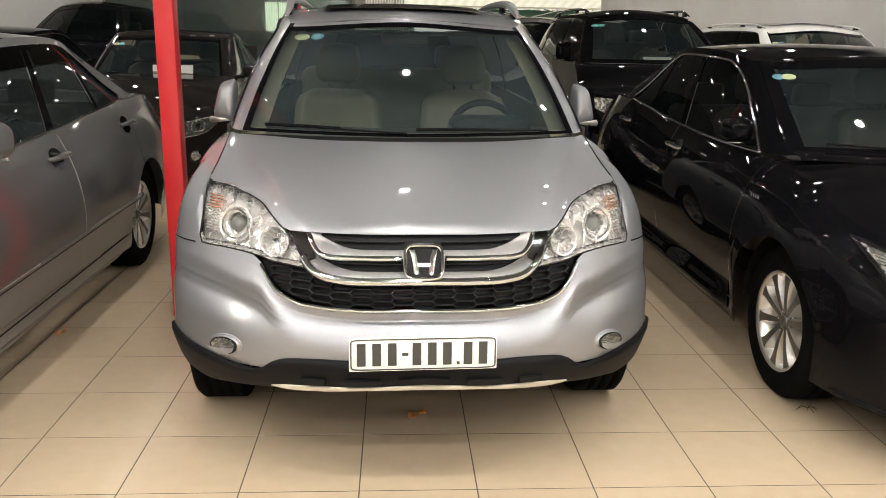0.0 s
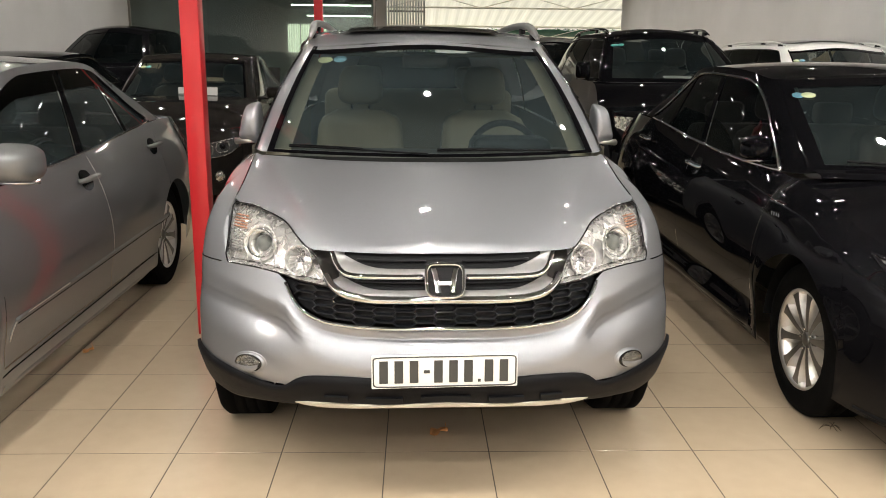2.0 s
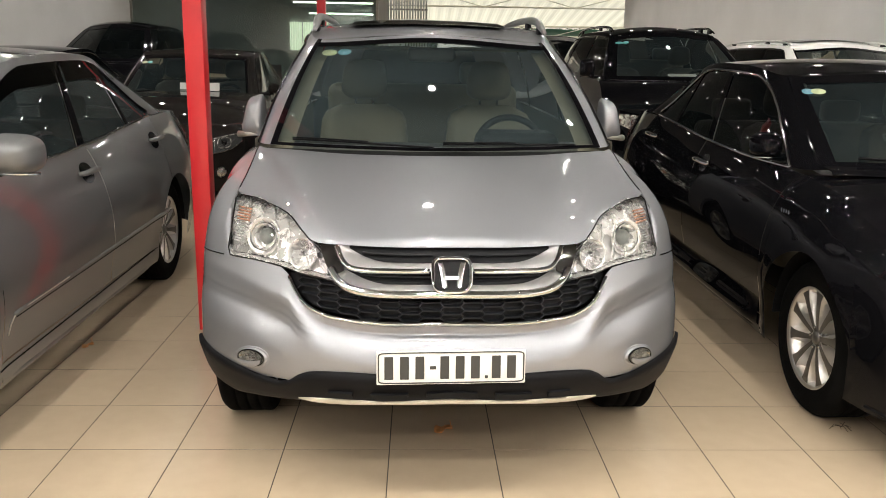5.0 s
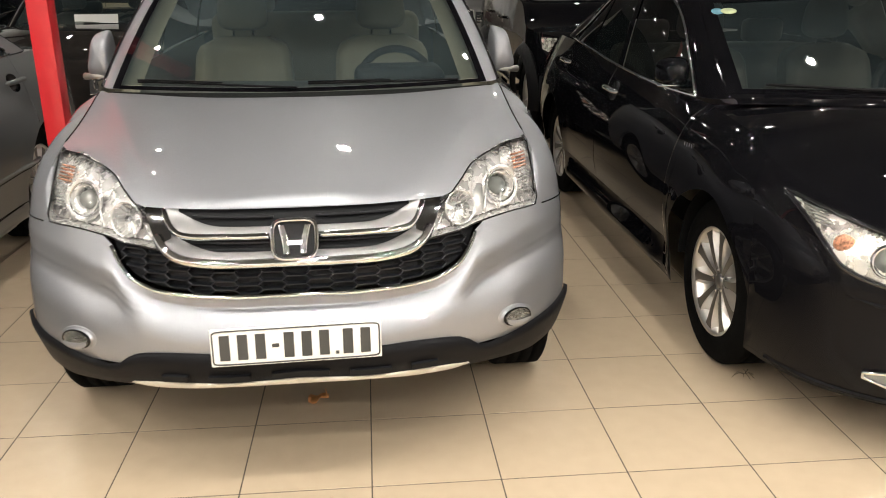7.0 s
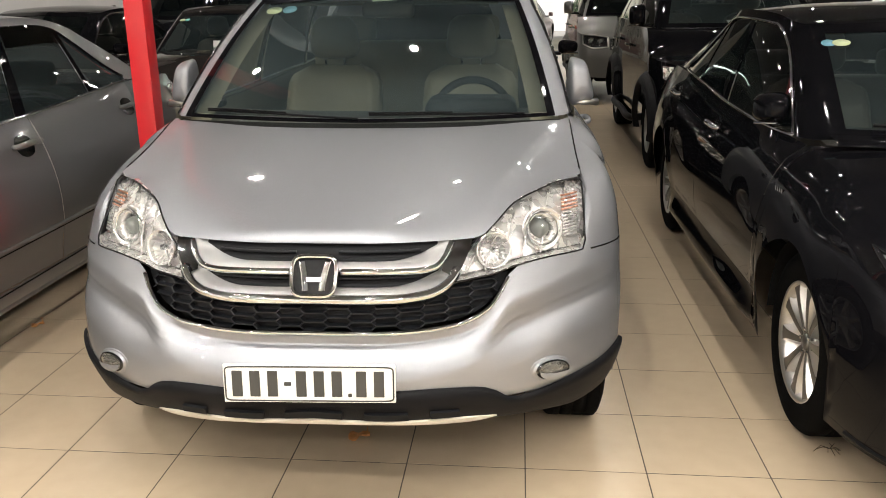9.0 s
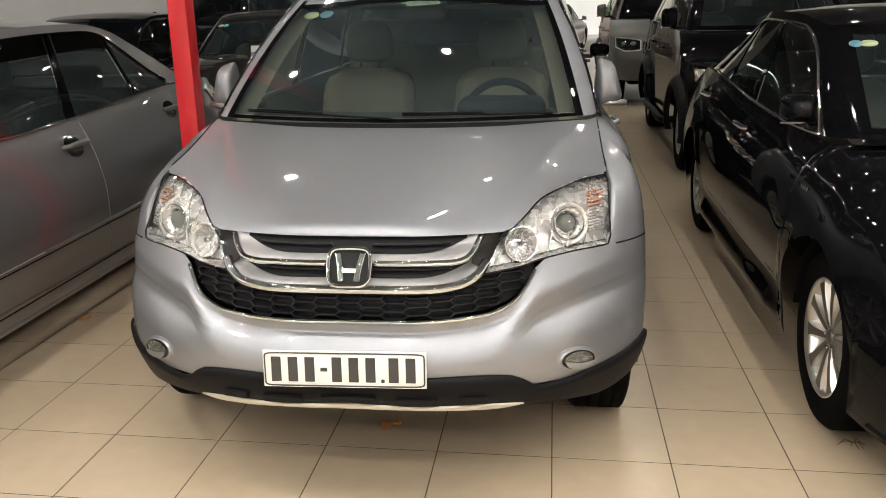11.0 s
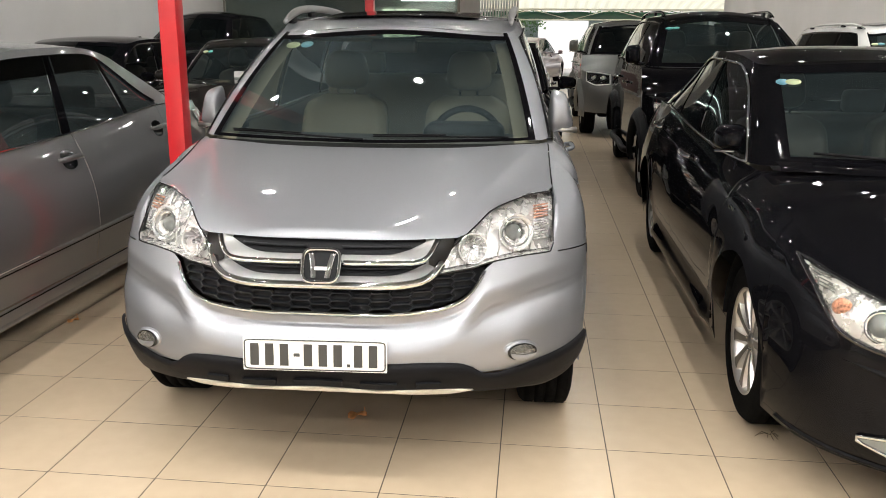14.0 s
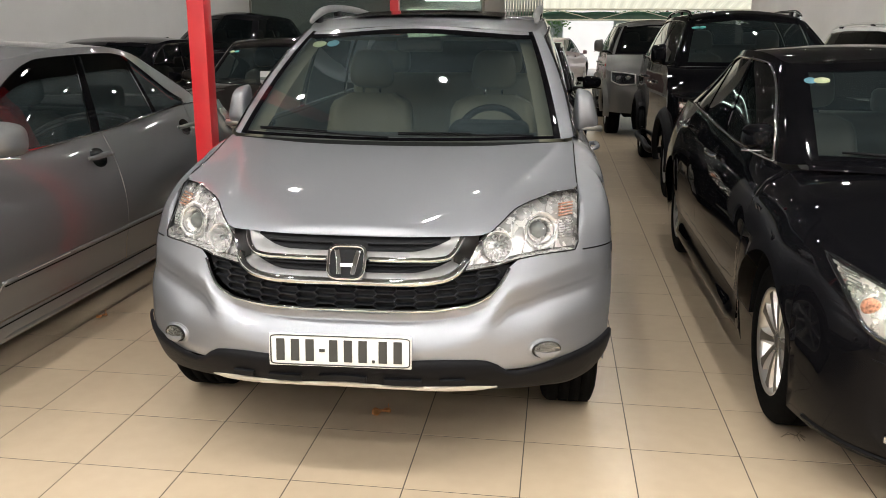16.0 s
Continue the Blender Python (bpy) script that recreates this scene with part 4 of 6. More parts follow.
# outlines of the front, as heights over the lateral place
lamp_hi = curve((0.378, 0.760), (0.398, 0.801), (0.425, 0.835), (0.456, 0.858), (0.499, 0.89), (0.55, 0.926), (0.62, 0.945), (0.70, 0.957), (0.76, 0.957), (0.772, 0.945))
lamp_lo = curve((0.378, 0.755), (0.432, 0.760), (0.501, 0.766), (0.542, 0.775), (0.66, 0.783), (0.765, 0.778), (0.772, 0.80))
net_lo = curve((0, 0.647), (0.278, 0.645), (0.391, 0.650), (0.429, 0.660), (0.478, 0.684), (0.515, 0.726), (0.535, 0.760))
trim_hi = curve((0, 0.487), (0.24, 0.484), (0.45, 0.466), (0.49, 0.450), (0.554, 0.405), (0.64, 0.411), (0.706, 0.418), (0.835, 0.430), (0.91, 0.445))


def bumper_top(p):
    if p.x < 0.534 and p.y < 1:
        return net_lo(p.x)
    if p.x < 0.771 and p.y < 1:
        return lamp_lo(max(0.535, p.x))
    return 9.0


hero_car = build_car("silver_crossover", pose(-0.008, 1.06, 0, 0, 0, 1.5), "silver crossover car with clear headlamps and a chrome grille", hero, hero_house, "silver", 0.905,
                spokes=7, style="wide", cuts=(1.33, 2.35, 3.25), rocker=0.36, hood_end=1.30, deck=4.3, windows=((2.15, 3.9), (4.05, 5.3), (5.4, 6.3)), screen=(0.03, 0.955), screen_mat="windscreen",
                side_mat="tint", seat_mat="leather", bright_line=False, mirror_at=(0.70, 1.53, 1.18), mirror_size=(0.135, 0.11, 0.19), handles=((2.15, 0.93), (3.05, 0.95)), front_cut=bumper_top, rails=0.046, roof_crown=0.03, fine=3, border=(0.022, 0.965, 1.17), mirror_taper=0.42)


def hero_front(root):
    """Headlamps, grille, net, lamps, lower trim and plate of the silver crossover."""
    F = hero.front
    # dark space behind the openings
    part("front_backing", outward(grid(front_patch(hero, -0.79, 0.79, lambda x: 0.60, lambda x: 0.83 + 0.08 * min(1, abs(x) / 0.5), 40, 6, -0.11))), "dark", root)
    for sg in (1, -1):
        hl = part("headlamp", outward(grid(front_patch(hero, 0.379, 0.772, lambda x: lamp_lo(x) + 0.003, lambda x: lamp_hi(x) - 0.003, 34, 12, -0.055 , sg < 0))), "reflector", root, "clear headlamp with chrome reflectors")
        lens = part("lens", outward(grid(front_patch(hero, 0.379, 0.772, lamp_lo, lamp_hi, 34, 12, 0.001, sg < 0))), "lens", hl)
        lens.visible_shadow = False
        bm = bmesh.new()
        edge = [F(x * sg, lamp_hi(x), 0.0) for x in np.linspace(0.379, 0.772, 40)] + [F(x * sg, lamp_lo(x), 0.0) for x in np.linspace(0.772, 0.379, 40)]
        tube(bm, edge, 0.0028, 6, True)
        part("seal", bm, "gloss_black", hl)
        bm = bmesh.new()
        rows = [[F(sg * x, z, o) for z, o in ((lamp_lo(x), 0.0), (lamp_lo(x), -0.06))] for x in np.linspace(0.379, 0.772, 30)]
        add_grid(bm, rows)
        rows = [[F(sg * x, z, o) for z, o in ((lamp_hi(x), 0.0), (lamp_hi(x), -0.06))] for x in np.linspace(0.379, 0.772, 30)]
        add_grid(bm, rows)
        part("housing", bm, "reflector", hl)
        # projector lamp and main beam
        for nm, x, z, r, dome in (("projector", 0.632, 0.853, 0.066, True), ("main_beam", 0.487, 0.818, 0.054, False)):
            c = F(sg * x, z, -0.030)
            tilt = pose(c.x, c.y, c.z, -12, 0, sg * 22)
            if dome:
                bowl = part(nm, lathe([(r, -0.012), (r * 0.93, -0.016), (r * 0.80, 0.004), (r * 0.74, 0.004), (r * 0.70, -0.01), (r * 0.52, 0.012), (r * 0.50, 0.02)], "y", 40), "reflector", hl, local=tilt)
                part("bulb_lens", lathe([(0.0001, -0.014), (r * 0.18, -0.012), (r * 0.36, -0.004), (r * 0.47, 0.010), (r * 0.49, 0.02)], "y", 32), "gloss_grey", bowl)
                part("ring", lathe([(r * 0.72, -0.012), (r * 0.76, -0.018), (r * 0.80, -0.012)], "y", 40), "chrome", bowl)
            else:
                bowl = part(nm, lathe([(r, -0.014), (r * 0.95, -0.018), (r * 0.88, -0.008), (r * 0.7, 0.012), (r * 0.4, 0.03), (r * 0.15, 0.036), (0.0001, 0.036)], "y", 40), "reflector", hl, local=tilt)
                part("bulb", lathe([(0.0001, -0.012), (0.008, -0.010), (0.010, 0.0), (0.009, 0.034)], "y", 16), "chrome", bowl)
                bm = bmesh.new()
                for k in range(16):
                    a = 2 * math.pi * k / 16
                    tube(bm, [(r * 0.35 * math.cos(a), 0.024, r * 0.35 * math.sin(a)), (r * 0.86 * math.cos(a), -0.008, r * 0.86 * math.sin(a))], 0.0016, 4)
                part("facets", bm, "reflector", bowl)
        # stepped chrome bezel between the lamps, amber turn lamp outside
        bm = bmesh.new()
        for k in range(6):
            x = 0.41 + 0.055 * k
            z0, z1 = lamp_lo(x) + 0.006, lamp_hi(x) - 0.008
            tube(bm, [F(sg * (x + 0.03 * t), z0 + (z1 - z0) * t, -0.038) for t in np.linspace(0, 1, 8)], 0.003, 5)
        part("bezel", bm, "reflector", hl)
        for nm, mat, k0, k1 in (("ribs", "reflector", 0, 8), ("turn_lamp", "amber", 8, 13)):
            bm = bmesh.new()
            for k in range(k0, k1):
                z = 0.822 + 0.0082 * k
                tube(bm, [F(sg * x, z, -0.030) for x in np.linspace(0.70, 0.752, 6)], 0.0036, 5)
            part(nm, bm, mat, hl, "amber turn lamp reflector" if nm == "turn_lamp" else "")
        # fog lamp in its chrome ring
        c = F(sg * 0.662, 0.468, 0.0)
        yaw = sg * 33
        m = pose(c.x, c.y, c.z, 0, sg * 8, yaw)
        m = m @ Matrix.Translation((0, -0.011, 0))
        fog = part("fog_lamp", lathe([(0.001, 0.008), (0.026, 0.005), (0.040, -0.001), (0.046, -0.004)], "y", 32), "fog_bowl", root, "oval clear fog lamp under a silver eyelid", local=m @ Matrix.Diagonal((1.22, 1, 0.62, 1)))
        bm = lathe([(0.0001, -0.010), (0.025, -0.009), (0.046, -0.004)], "y", 32)
        bm.normal_update()
        if sum(f.normal.y for f in bm.faces) > 0:
            bmesh.ops.reverse_faces(bm, faces=bm.faces[:])
        part("lens", bm, "lens", fog)
        bm = bmesh.new()
        for k in range(-3, 4):
            w = 0.034 * math.sqrt(1 - (k / 4) ** 2)
            tube(bm, [(u * w, -0.003 + 0.006 * (1 - u * u), k * 0.0085) for u in np.linspace(-1, 1, 9)], 0.0022, 5)
        part("flutes", bm, "fog_bowl", fog)
        part("recess", lathe([(0.0455, -0.0045), (0.047, 0.001), (0.049, 0.001), (0.050, -0.002)], "y", 32), "gloss_black", fog)
        part("bowl", lathe([(0.0495, 0.000), (0.052, 0.006), (0.056, 0.008), (0.060, 0.007), (0.063, 0.010)], "y", 40), "silver", fog)
        bm = grid([[(0.0452 * u, -0.0118 - 0.002 * (1 - u * u) * math.sin(math.pi * t), (1 - t) * (-0.0452 * math.sqrt(max(0.0, 1 - u * u))) + t * min(0.0, -0.012 + 0.012 * u * u)) for t in np.linspace(0, 1, 6)] for u in np.linspace(-1, 1, 17)])
        bm.normal_update()
        if sum(f.normal.y for f in bm.faces) > 0:
            bmesh.ops.reverse_faces(bm, faces=bm.faces[:])
        part("eyelid", bm, "silver", fog)
        bm = bmesh.new()
        tube(bm, [(0.0455 * math.cos(a), -0.005, 0.0455 * math.sin(a)) for a in np.linspace(0, 2 * math.pi, 41)[:-1]], 0.0016, 6, True)
        part("rim", bm, "gloss_black", fog)
    # grille: satin body, slots, chrome bars
    g_lo = curve((0, 0.742), (0.25, 0.744), (0.31, 0.755), (0.35, 0.777), (0.37, 0.80))
    g_hi = curve((0, 0.862), (0.3, 0.861), (0.37, 0.859))
    def scoop(x, v, lo, hi, wide):
        """A hollow panel: flush at its foot and ends, set back under its upper edge."""
        end = min(1.0, max(0.0, (wide - abs(x)) / 0.055))
        end = end * end * (3 - 2 * end)
        back = min(1.0, v / 0.62)
        return F(x, lo + (hi - lo) * v, -0.026 * end * back * back * (3 - 2 * back))

    grille = part("grille", outward(grid(front_patch(hero, -0.37, 0.37, lambda x: g_lo(abs(x)), lambda x: g_hi(abs(x)), 48, 10, -0.034))), "dark", root, "satin silver grille with chrome bars")
    for wide, foot_z, head_z in ((0.372, 0.797, 0.861), (0.378, 0.735, 0.797)):
        f_lo = lambda x, w=wide, z=foot_z: z + 0.034 * max(0.0, (x - w + 0.085) / 0.085) ** 2
        xs = np.linspace(-wide, wide, 61)
        rows = [[scoop(x, v, f_lo(abs(x)), head_z, wide) for v in np.linspace(0, 1, 13)] for x in xs]
        part("scoop", outward(grid(rows)), "satin", grille, "hollow satin grille panel")
        for sg in (1, -1):
            xs = np.linspace(0.0, wide - 0.040, 20)
            rows = [[Vector(scoop(sg * x, v, f_lo(x), head_z, wide)) + Vector((0, -0.004, 0)) for v in np.linspace(0.34 + 0.46 * (max(0.0, x - wide + 0.17) / 0.13) ** 2, 0.97, 5)] for x in xs]
            part("slot", outward(grid(rows)), "mesh", grille)
            bm = bmesh.new()
            tube(bm, [scoop(sg * x, 0.70, f_lo(x), head_z, wide) + Vector((0, -0.016, 0)) for x in np.linspace(0.06, wide - 0.085, 16)], 0.0045, 6)
            part("louvre", bm, "net_edge", grille)
    for sg in (1, -1):
        # chrome wings towards the lamps, their dark reflection put into the colour
        w_lo = curve((0.345, 0.790), (0.385, 0.775), (0.40, 0.79), (0.43, 0.85))
        w_hi = curve((0.345, 0.803), (0.365, 0.858), (0.43, 0.861))
        part("wing", outward(grid(front_patch(hero, 0.348, 0.428, w_lo, w_hi, 14, 8, 0.006, sg < 0))), "shaded_chrome", grille)
    for nm, pts, r in (("bar", [(0.372, 0.858), (0.356, 0.825), (0.335, 0.804), (0.30, 0.797), (0.2, 0.798), (0.07, 0.799)], 0.0095), ("bar", [(0.392, 0.792), (0.372, 0.764), (0.335, 0.742), (0.27, 0.732), (0.15, 0.731), (0, 0.732)], 0.0145)):
        for sg in (1, -1) if pts[-1][0] > 0 else (1,):
            bm = bmesh.new()
            other = [(-x, z) for x, z in pts[-2::-1]] if pts[-1][0] == 0 else []
            line = smooth_line([(sg * x, 0, z) for x, z in pts + other], 0.012)
            tube(bm, [F(p.x, p.z, 0.010) for p in line], r, 10)
            part(nm, bm, "chrome", grille, "chrome bar")
    # lower net of six-sided cells
    net = part("net_panel", outward(grid(front_patch(hero, -0.533, 0.533, lambda x: net_lo(abs(x)), lambda x: 0.742 if abs(x) < 0.37 else 0.757, 60, 6, -0.03))), "mesh", root, "black net of six-sided cells")
    bm = bmesh.new()
    flat, slant, ch = 0.052, 0.014, 0.0235
    done = set()
    for i in range(-9, 10):
        for j in range(-1, 6):
            cx, cz = i * (flat + slant), 0.658 + (j + 0.5 * (i % 2)) * ch
            ring = [(cx - flat / 2 - slant, cz), (cx - flat / 2, cz + ch / 2), (cx + flat / 2, cz + ch / 2), (cx + flat / 2 + slant, cz), (cx + flat / 2, cz - ch / 2), (cx - flat / 2, cz - ch / 2)]
            for (xa, za), (xb, zb_) in zip(ring, ring[1:] + ring[:1]):
                key = (round((xa + xb) * 500), round((za + zb_) * 500))
                if key in done or max(abs(xa), abs(xb)) > 0.525:
                    continue
                done.add(key)
                if min(za, zb_) < max(net_lo(abs(xa)), net_lo(abs(xb))) - 0.002 or max(za, zb_) > (0.734 if min(abs(xa), abs(xb)) < 0.37 else 0.757):
                    continue
                a, b = F(xa, za, -0.006), F(xb, zb_, -0.006)
                d = Vector((0, 0.022, 0))
                up = Vector((0, 0, 0.0020)) if abs(za - zb_) < 0.005 else Vector((0.0020, 0, 0))
                vs = [bm.verts.new(v) for v in (a - up, b - up, b + up, a + up, a - up + d, b - up + d, b + up + d, a + up + d)]
                for f in ((0, 1, 2, 3), (0, 1, 5, 4), (3, 2, 6, 7)):
                    bm.faces.new([vs[k] for k in f])
    part("net", bm, "net_edge", net, smooth=False)
    bm = bmesh.new()
    tube(bm, [F(x, net_lo(abs(x)) - 0.004, 0.004) for x in np.linspace(-0.533, 0.533, 99)], 0.0065, 8)
    part("bright_strip", bm, "chrome", root, "chrome strip")
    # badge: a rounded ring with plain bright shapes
    bm = bmesh.new()
    ring = []
    for a in np.linspace(0, 2 * math.pi, 49)[:-1]:
        c, s = math.cos(a), math.sin(a)
        ring.append((0.061 * math.copysign(abs(c) ** 0.45, c) * (1 + 0.05 * s), 0, 0.792 + 0.048 * math.copysign(abs(s) ** 0.5, s)))
    tube(bm, [(x, F(0, z).y - 0.022, z) for x, _, z in ring], 0.0065, 8, True)
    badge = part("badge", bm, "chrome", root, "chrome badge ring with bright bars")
    bm = bmesh.new()
    vs = [bm.verts.new((x * 0.98, F(0, z).y - 0.016, z)) for x, _, z in ring]
    bm.faces.new(vs)
    part("badge_back", bm, "mesh", badge)
    for sg in (1, -1):
        rows = [[(sg * (0.017 + 0.014 * ((z - 0.757) / 0.07) ** 1.6 + k), F(0, z).y - 0.019 - 0.007 * (k == 0.007), z) for k in (-0.002, 0.007, 0.015)] for z in np.linspace(0.757, 0.828, 8)]
        part("badge_bar", outward(grid(rows)), "chrome", badge)
    # crossbar in a paler metal, its shine put into the colour
    rows = [[(x, F(0, z).y - 0.021, z) for x in np.linspace(-0.022, 0.022, 5)] for z in (0.779, 0.784, 0.789)]
    part("badge_bar", outward(grid(rows)), "bright", badge)
    # joints between hood and wings
    for sg in (1, -1):
        bm = bmesh.new()
        line = [hero.at(p.x, p.y, hero.top(p.y)) for p in hero.line if p.x > 0.775 and p.y < 1.16]
        line = [(sg * q.x, q.y, q.z + 0.0004) for q in line]
        tube(bm, line, 0.0028, 6)
        part("hood_joint", bm, "gloss_black", root)
    # joint between bumper and wing
    for sg in (1, -1):
        bm = bmesh.new()
        line = [p for p in hero.line if p.x > 0.772 and p.y < 0.60]
        tube(bm, [(lambda q: (sg * (q.x + 0.0005), q.y, q.z))(hero.at(p.x, p.y, 0.775 - 0.10 * (p.y - 0.32))) for p in line], 0.0028, 6)
        part("joint", bm, "gloss_black", root)
    # lower black trim with slots and a pale lip
    trim_lo = curve((0, 0.388), (0.36, 0.362), (0.5, 0.333), (0.67, 0.303), (0.77, 0.280), (0.84, 0.285), (0.89, 0.325))
    cols = [p for p in hero.line if p.y <= 0.545 and p.x < 0.9]
    half = []
    for i, p in enumerate(cols):
        a, b = cols[max(0, i - 1)], cols[min(len(cols) - 1, i + 1)]
        t = (b - a).normalized()
        out = Vector((t.y, -t.x, 0))
        hi, lo = trim_hi(p.x), trim_lo(p.x)
        half.append([hero.at(p.x, p.y, lo + (hi - lo) * k) + out * o for k, o in ((0, -0.06), (0.02, -0.006), (0.12, 0.004), (0.4, 0.010), (0.75, 0.016), (0.95, 0.015), (1.0, 0.002))])
    rows = [[(-x, y, z) for x, y, z in r] for r in half[:0:-1]] + [[tuple(q) for q in r] for r in half]
    trim = part("lower_trim", outward(grid(rows)), "plastic", root, "black plastic lower bumper trim")
    lip_lo = curve((0, 0.384), (0.168, 0.380), (0.358, 0.357), (0.46, 0.348), (0.505, 0.350))
    lip_hi = curve((0, 0.401), (0.3, 0.379), (0.43, 0.366), (0.505, 0.352))
    for a, b in ((-0.42, -0.30), (-0.28, -0.12), (-0.10, 0.10), (0.12, 0.28), (0.30, 0.42)):
        bm = outward(grid(front_patch(hero, a + 0.02, b - 0.02, lambda x: lip_hi(abs(x)) + 0.013, lambda x: lip_hi(abs(x)) + 0.034, 8, 3, 0.022)))
        part("slot", thicken(bm, 0.010), "mesh", trim, smooth=30)
    bm = outward(grid(front_patch(hero, -0.505, 0.505, lambda x: lip_lo(abs(x)), lambda x: lip_hi(abs(x)), 40, 4, 0.012)))
    thicken(bm, 0.015)
    part("lip", bm, "pale_lip", root, "pale silver skid strip")
    # plate with plain bars
    m = pose(-0.004, -0.022, 0.522, -4, 0, 1.5)
    bm = bmesh.new()
    box(bm, 0, 0, 0, 0.47, 0.008, 0.11, 0.0035, 2)
    plate = part("number_plate", bm, "plate", root, "white plate with black bars", smooth=40, local=m)
    bm = bmesh.new()
    tube(bm, [(0.229 * math.copysign(abs(math.cos(a)) ** 0.12, math.cos(a)), -0.005, 0.049 * math.copysign(abs(math.sin(a)) ** 0.12, math.sin(a))) for a in np.linspace(0.01, 2 * math.pi + 0.01, 81)[:-1]], 0.0022, 6, True)
    part("plate_border", bm, "ink", plate)
    x = -0.215
    for w in (0.041, 0.041, 0.041, -0.022, 0.041, 0.041, 0.041, 0.010, 0.041, 0.041):
        bm = bmesh.new()
        if w < 0:
            box(bm, x + 0.011, -0.005, 0.0, 0.020, 0.003, 0.011, 0.001, 1)
        elif w < 0.02:
            box(bm, x + 0.005, -0.005, -0.032, 0.010, 0.003, 0.010, 0.001, 1)
        else:
            box(bm, x + w / 2 - 0.002, -0.005, 0.0, w - 0.013, 0.003, 0.074, 0.001, 1)
        part("bar", bm, "ink", plate, smooth=False)
        x += abs(w) + 0.0075


M["gloss_grey"] = material("projector_lens", (0.20, 0.21, 0.20), 0.08, 0.2, coat=1.0)
M["net_edge"] = material("net_edge", (0.006, 0.007, 0.009), 0.5, spec=0.25, vary=0.15, vary_scale=20)
M["pale_lip"] = material("pale_lip_paint", (0.62, 0.58, 0.50), 0.35, 0.3, coat=0.4, vary=0.05)
hero_front(hero_car)


def hero_extras(root):
    h = hero_house
    # roof opening panel
    rows = []
    for i in range(9):
        y = 2.16 + 0.64 * i / 8
        rows.append([(x, y, 1.56 + 0.075 * min(1, (y - 1.84) / 0.8) ** 0.7 + 0.031 * (1 - (x / 0.64) ** 2)) for x in np.linspace(-0.42, 0.42, 9)])
    part("sunroof", grid_up(rows), "gloss_black", root, "dark glass sunroof")
    # wipers lying on the foot of the windscreen
    for a, b, s in ((0.60, 0.02, 1), (-0.02, -0.62, 1)):
        bm = bmesh.new()
        pts = []
        for t in np.linspace(0, 1, 14):
            x = a + (b - a) * t
            p = h.at(abs(x) / 0.72, 0.014 + 0.020 * math.sin(math.pi * 0.55 * t), 0.010)
            pts.append((x, p.y, p.z))
        tube(bm, pts, 0.0045, 6)
        w = part("wiper", bm, "plastic", root)
        bm = bmesh.new()
        tube(bm, [(x, y - 0.006, z + 0.008) for x, y, z in pts[6:14]], 0.0035, 6)
        part("wiper_arm", bm, "plastic", w)
    # cowl under the glass
    rows = [[(x, 1.00 + 0.11 * (abs(x) / 0.7) ** 2 + d, 1.062 + z) for d, z in ((-0.01, -0.016), (0.015, -0.006), (0.035, 0.002), (0.05, 0.008))] for x in np.linspace(-0.74, 0.74, 25)]
    part("cowl", grid_up(rows), "plastic", root)
    # stickers inside the glass
    for s, mat, wd in ((0.795, "sticker_pale", 0.072), (0.655, "sticker_sky", 0.062)):
        p = h.at(s, 0.86, -0.012)
        q = h.at(s - 0.05, 0.86, -0.012)
        r = h.at(s, 0.80, -0.012)
        sticker(root, (-p.x, p.y, p.z), (p.x - q.x, q.y - p.y, q.z - p.z), (0, p.y - r.y, p.z - r.z), wd * 1.1, 0.070, mat)
    # rear-view mirror and sun visors
    bm = bmesh.new()
    box(bm, 0, 1.86, 1.47, 0.24, 0.05, 0.07, 0.02, 3)
    part("inner_mirror", bm, "dash", root)
    bm = bmesh.new()
    box(bm, 0.3, 1.98, 1.50, 0.40, 0.16, 0.02, 0.008, 2)
    box(bm, -0.3, 1.98, 1.50, 0.40, 0.16, 0.02, 0.008, 2)
    part("sun_visor", bm, "trim", root)
    # head lining
    bm = grid([[(x, y, 1.555 + 0.02 * (1 - (x / 0.6) ** 2) if y > 2.2 else 1.525 + 0.015 * (1 - (x / 0.6) ** 2)) for x in np.linspace(-0.6, 0.6, 7)] for y in np.linspace(1.95, 4.1, 8)])
    part("head_lining", bm, "trim", root)
    # pale pillar linings behind the glass
    for sg in (1, -1):
        part("pillar_lining", grid(h.patch(0.85, 2.1, 0.0, 0.97, 8, 12, -0.045, sg)), "trim", root)
        rows = [[(sg * 0.80, y, z) for z in np.linspace(0.45, 1.10, 5)] for y in np.linspace(1.25, 3.9, 6)]
        part("door_lining", grid(rows), "trim", root)


hero_extras(hero_car)

# ---- saloons ----


